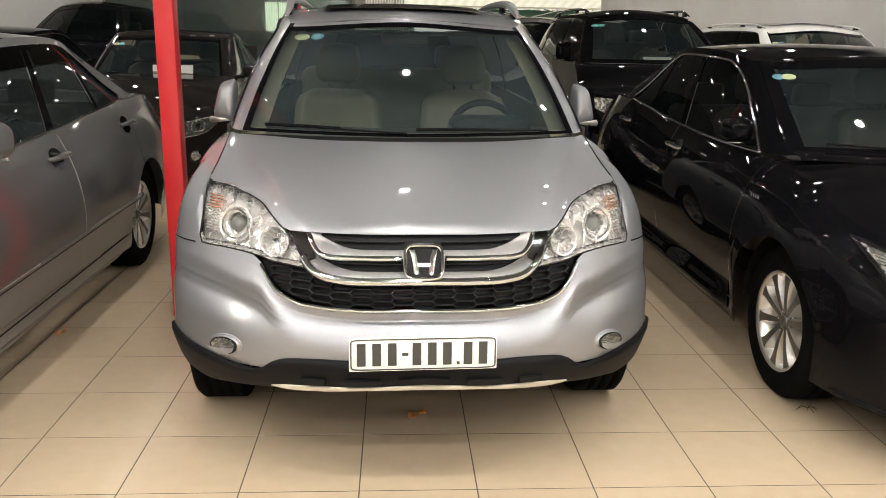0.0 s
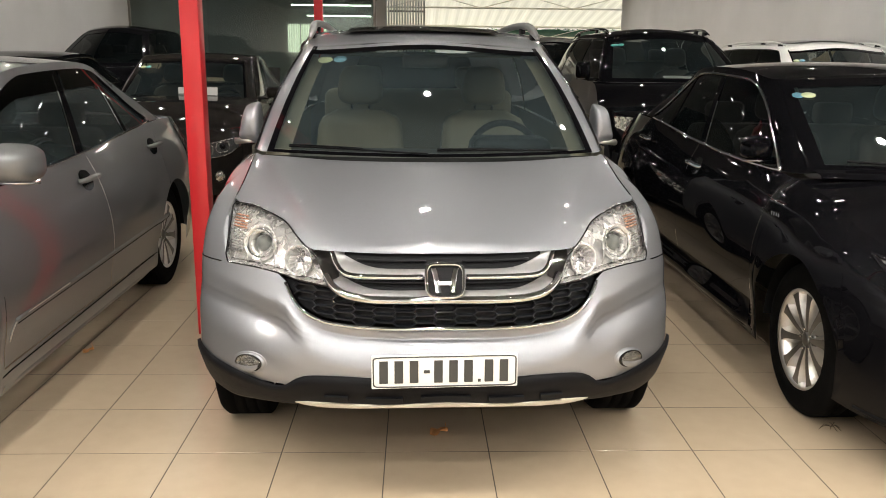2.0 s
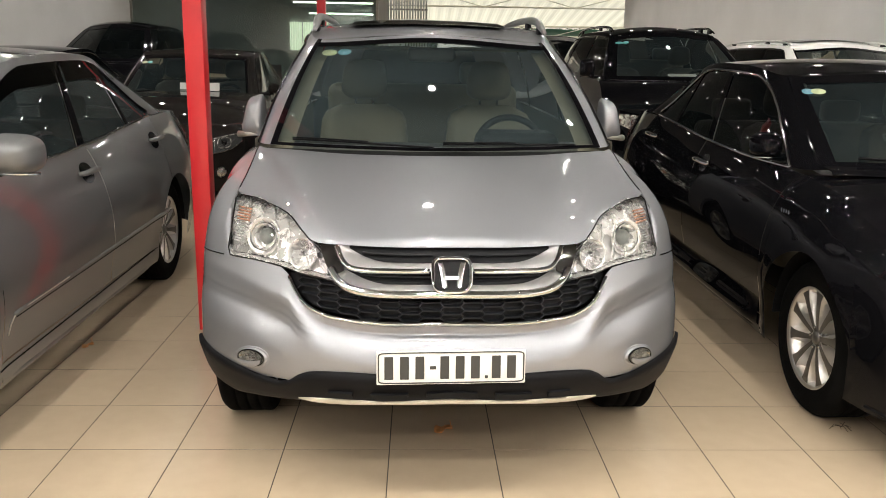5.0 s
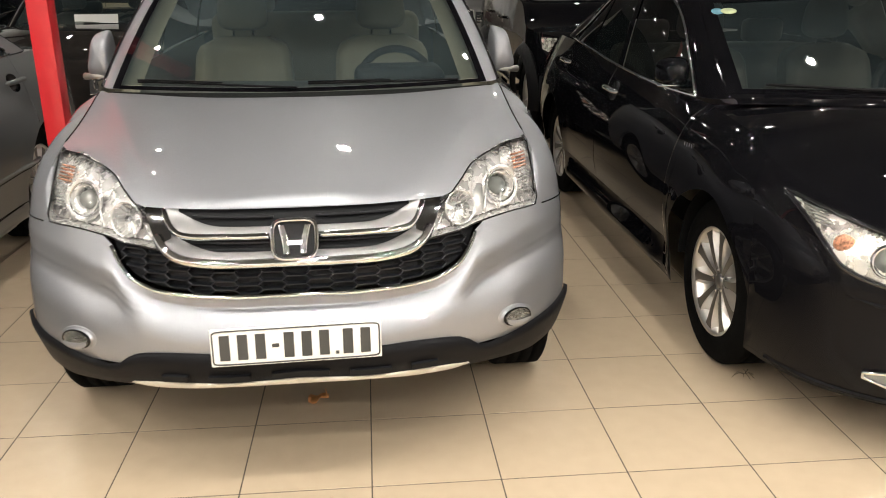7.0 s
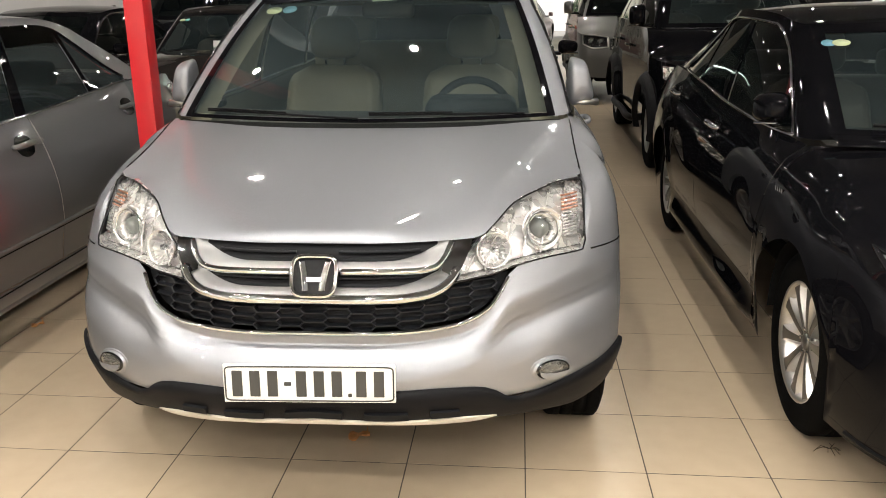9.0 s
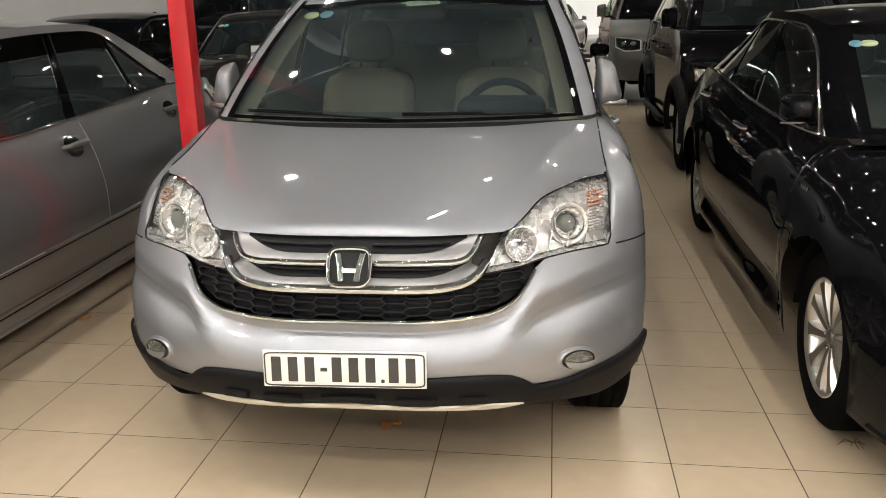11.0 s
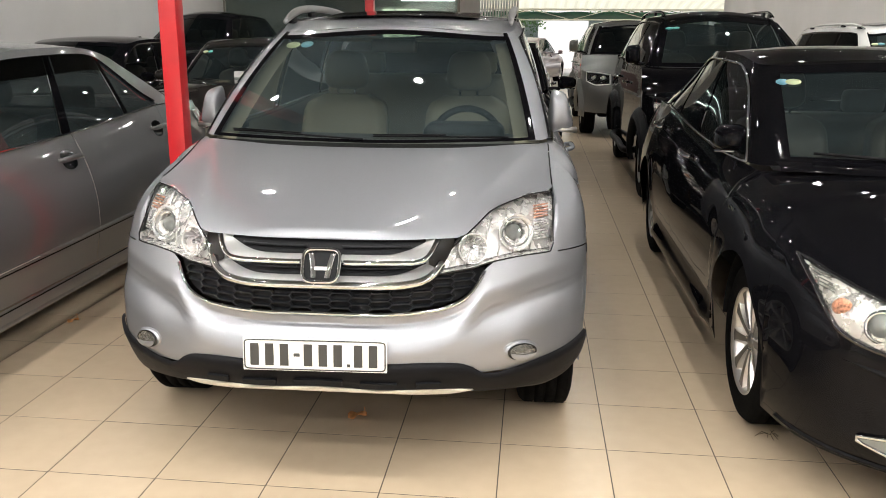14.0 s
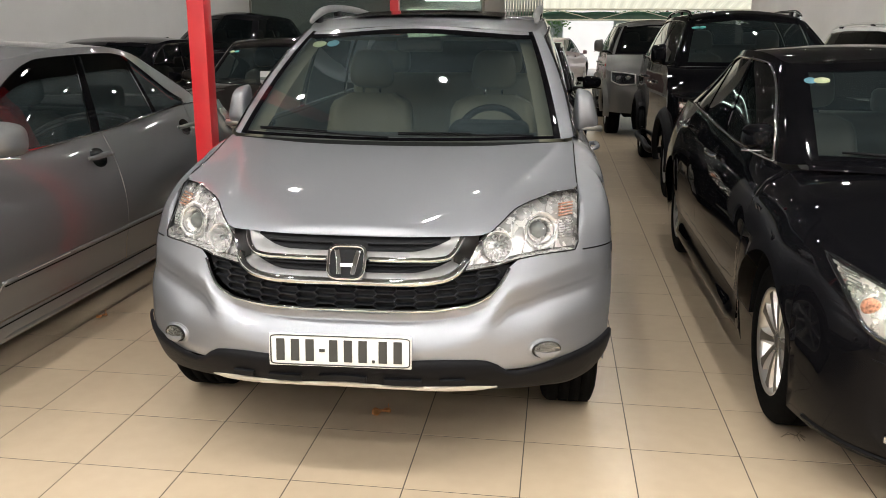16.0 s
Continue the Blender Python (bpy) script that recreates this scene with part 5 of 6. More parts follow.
def saloon_shapes(length=4.825, half=0.91, back=0.0):
    k = length / 4.825
    zc = curve((0.06, 0.725), (0.16, 0.80), (0.3, 0.855), (0.6, 0.92), (1.0, 0.975), (1.35, 1.01), (3.3, 1.06), (3.9, 1.078), (4.3, 1.085), (4.9, 1.04))
    car = Car(
        plan=[(x / 0.91 * half, y * k) for x, y in [(0, 0), (0.3, 0.03), (0.55, 0.12), (0.72, 0.26), (0.82, 0.43), (0.88, 0.68), (0.905, 1.1), (0.91, 1.8), (0.91, 3.2), (0.905, 3.8), (0.87, 4.3), (0.78, 4.6), (0.55, 4.77), (0, 4.825)]],
        front_lean=curve((0.18, 0.06), (0.32, 0.0), (0.52, 0.0), (0.62, 0.02), (0.7, 0.06), (0.8, 0.17), (0.9, 0.36)),
        rear_lean=curve((0.2, 0.06), (0.5, 0.0), (0.8, 0.04), (1.0, 0.12)),
        tuck=curve((0.18, 0.040), (0.24, 0.020), (0.28, 0.018), (0.36, 0.012), (0.46, -0.012), (0.54, -0.022), (0.60, -0.023), (0.66, -0.019), (0.72, -0.009), (0.78, 0.006), (0.84, 0.026), (0.90, 0.051), (0.95, 0.077), (1.0, 0.108), (1.06, 0.15)),
        top=curve((0.0, 0.70), (0.12, 0.715), (0.3, 0.79), (0.5, 0.845), (0.8, 0.89), (1.2, 0.94), (1.6, 0.978), (2.5, 1.003), (3.1, 1.038), (3.55, 1.064), (4.1, 1.066), (4.45, 1.05), (4.825, 1.01)),
        crown=lambda x, y, xe, ze: (zc(y) - ze) * (1 - (abs(x) / max(xe, 1e-6)) ** 2.4),
        hubs=(1.0 * k, 3.735 * k), arch=0.365, sill=curve((0.0, 0.20), (0.6, 0.19), (4.825, 0.22)), flare=0.008)
    car.tuck_fade = (0.30, 0.85)
    car.shoulder = curve((0.0, 0.066), (0.006, 0.048), (0.02, 0.030), (0.045, 0.014), (0.09, 0.003), (0.14, 0.0))
    keys = [
        ((0, 1.20, 1.00), (0, 2.02, 1.412)),
        ((0.67, 1.36, 0.995), (0.56, 2.08, 1.39)),
        ((0.745, 1.43, 0.985), (0.615, 2.12, 1.395)),
        ((0.808, 1.80, 0.985), (0.645, 2.36, 1.43)),
        ((0.815, 2.55, 1.005), (0.66, 2.66, 1.445)),
        ((0.815, 3.12, 1.042), (0.64, 3.10, 1.435)),
        ((0.805, 3.56, 1.068), (0.60, 3.42, 1.385)),
        ((0.71, 4.08, 1.07), (0.52, 3.60, 1.355)),
        ((0, 4.24, 1.08), (0, 3.56, 1.39))]
    if back:
        keys = [((a[0], a[1] + back, a[2] - 0.02), (b[0], b[1] + back, b[2])) for a, b in keys]
    house = House(keys, 0.006)
    return car, house


quarter = curve((2.30, 0.52), (2.36, 0.62), (2.42, 0.71), (2.52, 0.79), (2.70, 0.86), (3.0, 0.9), (4.7, 0.9), (5.2, 0.86), (5.6, 0.66), (5.95, 0.33), (6.25, 0.02))
saloon, saloon_house = saloon_shapes()
SALOON = dict(hub_x=0.885, cuts=(1.42, 2.58, 3.62), rocker=0.30, hood_end=1.50, deck=3.48, windows=((2.36, 3.92), (4.05, 5.15), (5.25, 6.2)), window_top=quarter, screen=(0.04, 0.95),
              handles=((2.44, 0.893), (3.50, 0.942)))

silver_saloon = build_car("grey_saloon", pose(-2.60, 0.20, 0, 0, 0, 0.0), "silver grey saloon car with tinted windows and chrome handles", saloon, saloon_house, "grey", side_mat="grey_glass", bright_line=True, top_trim="seal", visors=True, spokes=10, mirror_at=(0.80, 1.56, 1.085), mirror_size=(0.185, 0.12, 0.155), **SALOON)
black_saloon = build_car("black_saloon", pose(2.405, 0.88, 0, 0, 0, -0.1), "glossy black saloon car with chrome window trim", saloon, saloon_house, "black", side_mat="privacy", bright_line=True, spokes=10, screen_mat="tint", seat_mat="leather_dark", mirror_at=(0.655, 1.79, 1.06), mirror_size=(0.14, 0.10, 0.13), **SALOON)
rear_saloon = build_car("black_saloon", pose(0.03, 5.75, 0, 0, 0, 0), "black saloon car parked behind the silver crossover", saloon, saloon_house, "black", bright_line=False, screen_mat="privacy", mirror_at=(0.80, 1.56, 1.06), mirror_size=(0.19, 0.11, 0.13), **SALOON)
long_saloon, long_house = saloon_shapes(back=0.53)
LONG = dict(SALOON, cuts=(1.75, 2.95, 3.95), hood_end=2.0, deck=4.0, handles=((2.80, 0.90), (3.80, 0.94)), mirror_at=(0.80, 2.09, 1.05), mirror_size=(0.17, 0.11, 0.13), border=(0.03, 0.965, 1.12))
brown_saloon = build_car("brown_saloon", pose(-2.57, 5.97, 0, 0, 0, 3.0), "dark brown saloon car with a paper behind its windscreen", long_saloon, long_house, "brown", bright_line=False, screen_mat="tint", **LONG)
far_saloon = build_car("dark_saloon", pose(-5.0, 6.6, 0, 0, 0, 0), "black saloon car parked beside the brown one", saloon, saloon_house, "black", bright_line=False, screen_mat="privacy", **SALOON)
red_saloon = build_car("pale_saloon", pose(1.0, 29.0, 0, 0, 0, 165), "pale rose saloon car standing outside the entrance", saloon, saloon_house, "rose", bright_line=False, screen_mat="privacy", **SALOON)

# ---- off-road cars and crossovers at the back ----


def tall_shapes(belt=1.18, roof=1.72, length=4.7, half=0.91, nose=0.98, screen_y=1.25, rake=0.72, narrow=0.0, drop=0.035):
    k = length / 4.7
    zc = curve((0.06, nose - 0.04), (0.2, nose), (0.6, nose + 0.06), (1.2, belt - 0.02), (4.7, belt))
    car = Car(
        plan=[(x / 0.91 * half, y * k) for x, y in [(0, 0), (0.35, 0.02), (0.6, 0.08), (0.75, 0.18), (0.85, 0.34), (0.895, 0.6), (0.91, 1.0), (0.91, 2.2), (0.91, 3.6), (0.90, 4.2), (0.82, 4.6), (0.55, 4.68), (0, 4.7)]],
        front_lean=curve((0.25, 0.06), (0.4, 0.0), (0.65, 0.0), (0.85, 0.04), (nose, 0.14), (belt, 0.3)),
        rear_lean=curve((0.3, 0.05), (0.6, 0.0), (belt, 0.04)),
        tuck=curve((0.25, 0.05), (0.5, 0.0), (0.9, 0.0), (belt, 0.05)),
        top=curve((0, nose - 0.04), (0.3, nose), (0.8, nose + 0.05), (1.3, belt - 0.03), (1.7, belt), (4.7, belt + 0.03)),
        crown=lambda x, y, xe, ze: (zc(y) - ze) * (1 - (abs(x) / max(xe, 1e-6)) ** 3),
        hubs=(0.85 * k, 3.65 * k), arch=0.42, sill=curve((0.0, 0.38), (4.7, 0.40)), flare=0.02)
    y = screen_y
    house = House([
        ((0, y, belt - 0.02), (0, y + rake, roof - 0.06)),
        ((0.70, y + 0.10, belt - 0.02), (0.58 - narrow, y + rake + 0.06, roof - 0.07 - drop)),
        ((0.77, y + 0.16, belt - 0.02), (0.62 - narrow, y + rake + 0.10, roof - 0.06 - drop)),
        ((0.83, y + 0.5, belt), (0.65 - narrow, y + rake + 0.3, roof - 0.03 - drop)),
        ((0.85, 2.5, belt + 0.01), (0.67 - narrow, 2.6, roof - 0.02 - drop)),
        ((0.85, 3.4, belt + 0.02), (0.67 - narrow, 3.4, roof - 0.02 - drop)),
        ((0.83, 4.2, belt + 0.02), (0.64 - narrow, 4.1, roof - 0.05 - drop)),
        ((0.72, 4.56, belt + 0.02), (0.56 - narrow, 4.4, roof - 0.10)),
        ((0, 4.64, belt + 0.03), (0, 4.46, roof - 0.07))], 0.02)
    return car, house


TALL = dict(hub_x=0.905, wheel_r=0.37, rim=0.225, spokes=6, style="wide", cuts=(1.45, 2.5, 3.5), rocker=0.45, hood_end=1.50, deck=4.5, windows=((2.15, 3.9), (4.05, 5.2), (5.3, 6.2)), screen=(0.04, 0.95), bright_line=False, roof_crown=0.068)
suv, suv_house = tall_shapes(1.25, 1.79, rake=0.80, narrow=0.05)
black_suv = build_car("black_suv", pose(2.59, 5.90, 0, 0, 0, -0.5), "black off-road car with roof rails and a teal sticker", suv, suv_house, "black", mirror_at=(0.77, 1.66, 1.34), mirror_size=(0.15, 0.12, 0.20), handles=((2.3, 1.03), (3.3, 1.05)), rails=0.044, screen_mat="tint", **TALL)
grey_suv = build_car("grey_suv", pose(2.32, 11.45, 0, 0, 0, 0), "mid grey off-road car with dark windows", suv, suv_house, "midgrey", mirror_at=(0.84, 1.72, 1.36), mirror_size=(0.15, 0.12, 0.20), handles=((2.3, 1.03), (3.3, 1.05)), screen_mat="privacy", **TALL)
van, van_house = tall_shapes(1.26, 1.90, rake=0.95, narrow=0.11)
west_suv = build_car("dark_suv", pose(-5.28, 11.2, 0, 0, 0, 0), "black off-road car by the wall", van, van_house, "black", mirror_at=(0.84, 1.72, 1.36), mirror_size=(0.15, 0.12, 0.20), handles=((2.3, 1.03), (3.3, 1.05)), screen_mat="privacy", **TALL)
cross, cross_house = tall_shapes(1.12, 1.69, 4.5, 0.91, 0.95, 1.15, 0.85)
white_cross = build_car("white_crossover", pose(5.0, 6.7, 0, 0, 0, 0), "white crossover car with a dark roof panel", cross, cross_house, "white", mirror_at=(0.86, 1.65, 1.16), mirror_size=(0.16, 0.12, 0.17), handles=((2.3, 0.98), (3.3, 1.0)), screen_mat="tint", rails=0.03, **dict(TALL, windows=((2.5, 3.9), (4.05, 5.2), (5.3, 6.2)), border=(0.03, 0.965, 1.06)))
rows = [[(x, y, 1.632 + 0.012 * min(1.0, (y - 2.2) / 0.4) + 0.068 * (1 - (x / 0.65) ** 2)) for x in np.linspace(-0.46, 0.46, 9)] for y in np.linspace(2.2, 3.4, 10)]
part("roof_panel", grid_up(rows), "gloss_black", white_cross, "dark glass roof panel")


def saloon_lamps(root, car, inner="reflector"):
    """Swept headlamps and the tail lamps that wrap round the rear corners."""
    lo = curve((0.36, 0.600), (0.5, 0.585), (0.68, 0.600), (0.752, 0.628), (0.785, 0.70), (0.806, 0.790))
    hi = curve((0.36, 0.655), (0.5, 0.695), (0.68, 0.750), (0.76, 0.782), (0.806, 0.802))
    for sg in (1, -1):
        hl = part("headlamp", outward(grid(front_patch(car, 0.36, 0.804, lambda x: lo(x) + 0.004, lambda x: hi(x) - 0.004, 30, 10, 0.002, sg < 0))), inner, root, "clear swept headlamp")
        part("lens", outward(grid(front_patch(car, 0.36, 0.804, lo, hi, 30, 10, 0.022, sg < 0))), "lens", hl).visible_shadow = False
        bm = bmesh.new()
        edge = [car.front(x * sg, hi(x), 0.012) for x in np.linspace(0.36, 0.804, 40)] + [car.front(x * sg, lo(x), 0.012) for x in np.linspace(0.804, 0.36, 40)]
        tube(bm, edge, 0.009, 6, True)
        part("seal", bm, "gloss_black", hl)
        for x, z, r in ((0.655, 0.668, 0.044), (0.53, 0.645, 0.036), (0.44, 0.632, 0.028)):
            c = car.front(sg * x, z, 0.004)
            bowl = part("projector", lathe([(r * 1.25, 0.004), (r * 1.2, -0.006), (r, -0.008), (r * 0.95, 0.0)], "y", 32), "chrome", hl, local=pose(c.x, c.y, c.z, -10, 0, sg * 32))
            part("bulb_lens", lathe([(0.0001, -0.016), (r * 0.4, -0.013), (r * 0.75, -0.004), (r * 0.95, 0.006)], "y", 28), "gloss_grey", bowl)
        c = car.front(sg * 0.742, 0.69, 0.004)
        if inner == "lamp_shell":
            part("turn_lamp", lathe([(0.0001, -0.004), (0.016, -0.005), (0.026, -0.002), (0.034, 0.006)], "y", 24), "amber", hl, local=pose(c.x, c.y, c.z, 0, 0, sg * 40))
        bm = bmesh.new()
        for k in range(5):
            tube(bm, [car.front(sg * x, 0.735 + 0.010 * k + 0.25 * (x - 0.77), 0.012) for x in np.linspace(0.752, 0.788, 6)], 0.0022, 5)
        part("ribs", bm, "gloss_grey", hl)
        # fog lamp wedge with a chrome plate
        f_lo, f_hi = curve((0.45, 0.25), (0.56, 0.262), (0.69, 0.295)), curve((0.45, 0.340), (0.56, 0.340), (0.69, 0.312))
        fog = part("fog_lamp", outward(grid(front_patch(car, 0.45, 0.69, f_lo, f_hi, 16, 5, 0.008, sg < 0))), "gloss_grey", root, "wedge-shaped fog lamp plate")
        bm = bmesh.new()
        edge = [car.front(x * sg, f_hi(x), 0.010) for x in np.linspace(0.45, 0.69, 16)] + [car.front(x * sg, f_lo(x), 0.010) for x in np.linspace(0.69, 0.45, 16)]
        tube(bm, edge, 0.007, 6, True)
        part("ring", bm, "chrome", fog)
        # groove over the bumper corner and a lower lip
        bm = bmesh.new()
        tube(bm, [car.front(sg * x, 0.525 + 0.03 * (x - 0.6) / 0.24, 0.002) for x in np.linspace(0.45, 0.74, 20)], lambda t: 0.012 * math.sin(math.pi * min(1, 0.08 + t)) + 0.002, 8)
        part("groove", bm, "plastic", root)
        bm = bmesh.new()
        tube(bm, [car.front(sg * x, 0.215, 0.002) for x in np.linspace(0, 0.84, 30)], 0.008, 8)
        part("lip", bm, "plastic", root)
        rows = car.skin(s0=4.30, s1=4.74, z0=lambda p: 0.76 + 0.12 * max(0, (4.5 - p.y)) / 0.2, z1=lambda p: 0.99, rows=8, sign=sg, off=0.008)
        tl = part("tail_lamp", outward(grid(rows)), "tail_clear", root, "clear and red tail lamp")
        rows = car.skin(s0=4.36, s1=4.74, z0=lambda p: 0.86, z1=lambda p: 0.955, rows=6, sign=sg, off=0.013)
        part("red_lens", outward(grid(rows)), "redlens", tl)


def twin_ring_lamps(root, car):
    """Low wide headlamps with two bright rings in a dark housing, a round fog lamp under each."""
    lo = curve((0.48, 0.548), (0.62, 0.556), (0.74, 0.580), (0.82, 0.640))
    hi = curve((0.48, 0.668), (0.62, 0.690), (0.76, 0.712), (0.82, 0.716))
    for sg in (1, -1):
        hl = part("headlamp", outward(grid(front_patch(car, 0.48, 0.82, lo, hi, 24, 8, 0.002, sg < 0))), "dash", root, "dark headlamp with two bright rings")
        part("lens", outward(grid(front_patch(car, 0.48, 0.82, lo, hi, 24, 8, 0.024, sg < 0))), "lens", hl).visible_shadow = False
        for x, z in ((0.565, 0.622), (0.690, 0.640)):
            ring = []
            for a in np.linspace(0, 2 * math.pi, 33)[:-1]:
                c, q = math.cos(a), math.sin(a)
                ring.append(car.front(sg * (x + 0.050 * math.copysign(abs(c) ** 0.6, c)), z + 0.044 * math.copysign(abs(q) ** 0.6, q), 0.014))
            bm = bmesh.new()
            tube(bm, ring, 0.005, 6, True)
            part("ring", bm, "lamp_shell", hl)
            c = car.front(sg * x, z, 0.010)
            part("bulb_lens", lathe([(0.0001, -0.012), (0.016, -0.009), (0.028, 0.0), (0.032, 0.008)], "y", 24), "gloss_black", hl, local=pose(c.x, c.y, c.z, 0, 0, sg * 30))
        for nm, edge, r, mat in (("brow", [car.front(sg * x, hi(x) - 0.006, 0.016) for x in np.linspace(0.50, 0.81, 20)], 0.005, "lamp_shell"), ("seal", [car.front(sg * x, lo(x), 0.012) for x in np.linspace(0.48, 0.82, 20)], 0.006, "chrome")):
            bm = bmesh.new()
            tube(bm, edge, r, 6)
            part(nm, bm, mat, hl)
        c = car.front(sg * 0.66, 0.375, 0.004)
        fog = part("fog_lamp", lathe([(0.0001, -0.012), (0.03, -0.010), (0.046, -0.002), (0.052, 0.008)], "y", 28), "lamp_shell", root, "round clear fog lamp", local=pose(c.x, c.y, c.z, 0, 0, sg * 30))
        part("bowl", lathe([(0.050, -0.006), (0.055, -0.010), (0.060, -0.004), (0.062, 0.010)], "y", 28), "gloss_black", fog)


def side_strips(root, car, mat, z=0.47, y0=1.5, y1=3.55, rub=True):
    for sg in (1, -1):
        if rub:
            # crease over the sill, and a bright tube painted in as the seam's glint
            bm = bmesh.new()
            tube(bm, [car.side(y, 0.272 + 0.012 * (y - 1.4), 0.0005, sg) for y in np.linspace(1.40, 3.30, 40)], 0.0035, 6)
            part("sill_joint", bm, "dark", root)
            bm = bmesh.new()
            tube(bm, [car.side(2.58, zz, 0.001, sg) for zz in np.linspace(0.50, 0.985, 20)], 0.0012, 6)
            part("edge_strip", bm, "alloy", root, "bright line painted on as the glint of the door seam")
            bm = bmesh.new()
            tube(bm, [car.side(y, z + 0.03 * (y - y0) / (y1 - y0), -0.003, sg) for y in np.linspace(y0, y1, 40)], 0.013, 8)
            strip = part("side_strip", bm, mat, root)
            bm = bmesh.new()
            tube(bm, [car.side(y, z - 0.016 + 0.03 * (y - y0) / (y1 - y0), 0.0, sg) for y in np.linspace(y0 + 0.02, y1, 40)], 0.0035, 6)
            part("strip_joint", bm, "dark", strip)
            # bright hooked line painted in as the strip's highlight
            bm = bmesh.new()
            tube(bm, [car.side(y0 - 0.035, z - 0.075, 0.002, sg), car.side(y0 - 0.028, z - 0.035, 0.003, sg), car.side(y0 - 0.005, z - 0.006, 0.004, sg), car.side(y0 + 0.10, z + 0.006, 0.005, sg), car.side(y0 + 0.50, z + 0.014, 0.007, sg)], 0.0028, 6)
            part("strip_edge", bm, "alloy", strip)
        else:
            # a sill panel that swells outwards below the doors
            fade = lambda y: min(1.0, (y - 1.44) / 0.12 + 0.1, (3.34 - y) / 0.12 + 0.1)
            rows = [[car.side(y, zz, 0.002 + o * fade(y), sg) for zz, o in ((0.372, 0.0), (0.350, 0.004), (0.310, 0.020), (0.280, 0.034), (0.262, 0.038), (0.245, 0.034), (0.230, 0.010))] for y in np.linspace(1.44, 3.34, 40)]
            part("sill_panel", outward(grid(rows)), mat, root)
        bm = bmesh.new()
        tube(bm, [car.side(y, 0.215, -0.010, sg) for y in np.linspace(1.44, 3.32, 40)], lambda t: 0.016 * min(1, 0.2 + 12 * t, 0.2 + 12 * (1 - t)), 8)
        part("skirt", bm, mat, root)


def glass_marks(root, house, marks, sx=-1):
    """Round stickers behind the windscreen: place along it, height, width, material."""
    for s, v, w, mat in marks:
        p, q, r = house.at(s, v, 0.004), house.at(max(0.02, s - 0.06), v, 0.004), house.at(s, v - 0.06, 0.004)
        sticker(root, (sx * p.x, p.y, p.z), (sx * (p.x - q.x), p.y - q.y, p.z - q.z), (sx * (p.x - r.x), p.y - r.y, p.z - r.z), w, 0.055, mat)


def dash_paper(root, x, y, z, w, h, lean=60, yaw=0):
    bm = bmesh.new()
    box(bm, 0, 0, 0, w, 0.003, h, 0, 1)
    part("paper", bm, "paper", root, "white sheet of paper behind the windscreen", smooth=False, local=pose(x, y, z, lean, 0, yaw))


def cowl(root, house):
    """The black plastic panel between hood and windscreen."""
    for sg in (1, -1):
        rows = [[(lambda p, d=d, h=h: (sg * p.x, p.y - d, p.z + h))(house._line(house.lo, s)) for d, h in ((-0.012, 0.016), (0.03, 0.008), (0.075, 0.001), (0.085, -0.012))] for s in np.linspace(0, 1.25, 24)]
        part("cowl", grid_up(rows), "seal", root)


def wipers(root, house, width=0.6):
    for a, b in ((width, 0.06), (-0.02, -width + 0.05)):
        bm = bmesh.new()
        pts = []
        for t in np.linspace(0, 1, 12):
            x = a + (b - a) * t
            p = house.at(abs(x) / 0.7, 0.03 + 0.05 * t, 0.02)
            pts.append((x, p.y, p.z))
        tube(bm, pts, 0.007, 6)
        part("wiper", bm, "plastic", root)


def tall_lamps(root, car, z0=0.80, z1=0.95, x0=0.50, x1=0.84, inner="reflector", guard=True):
    """Upright headlamps and a slatted grille between them."""
    lo = curve((x0, z0 + 0.02), (0.7, z0), (x1, z0 + 0.05))
    hi = curve((x0, z1 - 0.03), (0.7, z1 - 0.005), (x1, z1))
    for sg in (1, -1):
        hl = part("headlamp", outward(grid(front_patch(car, x0, x1, lo, hi, 20, 8, 0.004, sg < 0))), inner, root, "clear headlamp")
        part("lens", outward(grid(front_patch(car, x0, x1, lo, hi, 20, 8, 0.022, sg < 0))), "lens", hl).visible_shadow = False
        if inner == "gloss_black":
            bm = bmesh.new()
            tube(bm, [car.front(sg * x, hi(x), 0.016) for x in np.linspace(x0, x1, 16)] + [car.front(sg * x, lo(x), 0.016) for x in np.linspace(x1, x0, 16)], 0.009, 6, True)
            part("rim", bm, "alloy", hl)
        for x in (0.60, 0.73):
            c = car.front(sg * x, (z0 + z1) / 2, 0.006)
            bowl = part("projector", lathe([(0.05, 0.006), (0.048, -0.004), (0.034, 0.008)], "y", 24), "chrome", hl, local=pose(c.x, c.y, c.z, 0, 0, sg * 15))
            part("bulb_lens", lathe([(0.0001, -0.008), (0.02, -0.004), (0.034, 0.008)], "y", 20), "gloss_grey", bowl)
    grille = part("grille", outward(grid(front_patch(car, -x0 + 0.03, x0 - 0.03, lambda x: z0 - 0.02, lambda x: z1 - 0.05, 16, 4, 0.004))), "mesh", root)
    for k in range(3):
        bm = bmesh.new()
        tube(bm, [car.front(x, z0 + 0.01 + 0.035 * k, 0.014) for x in np.linspace(-x0 + 0.04, x0 - 0.04, 14)], 0.012, 8)
        part("bar", bm, "chrome", grille)
    if guard:
        bm = bmesh.new()
        add_grid(bm, front_patch(car, -0.86, 0.86, lambda x: 0.40, lambda x: 0.62, 24, 4, 0.03))
        part("bumper_guard", thicken(outward(bm), 0.02), "plastic", root)


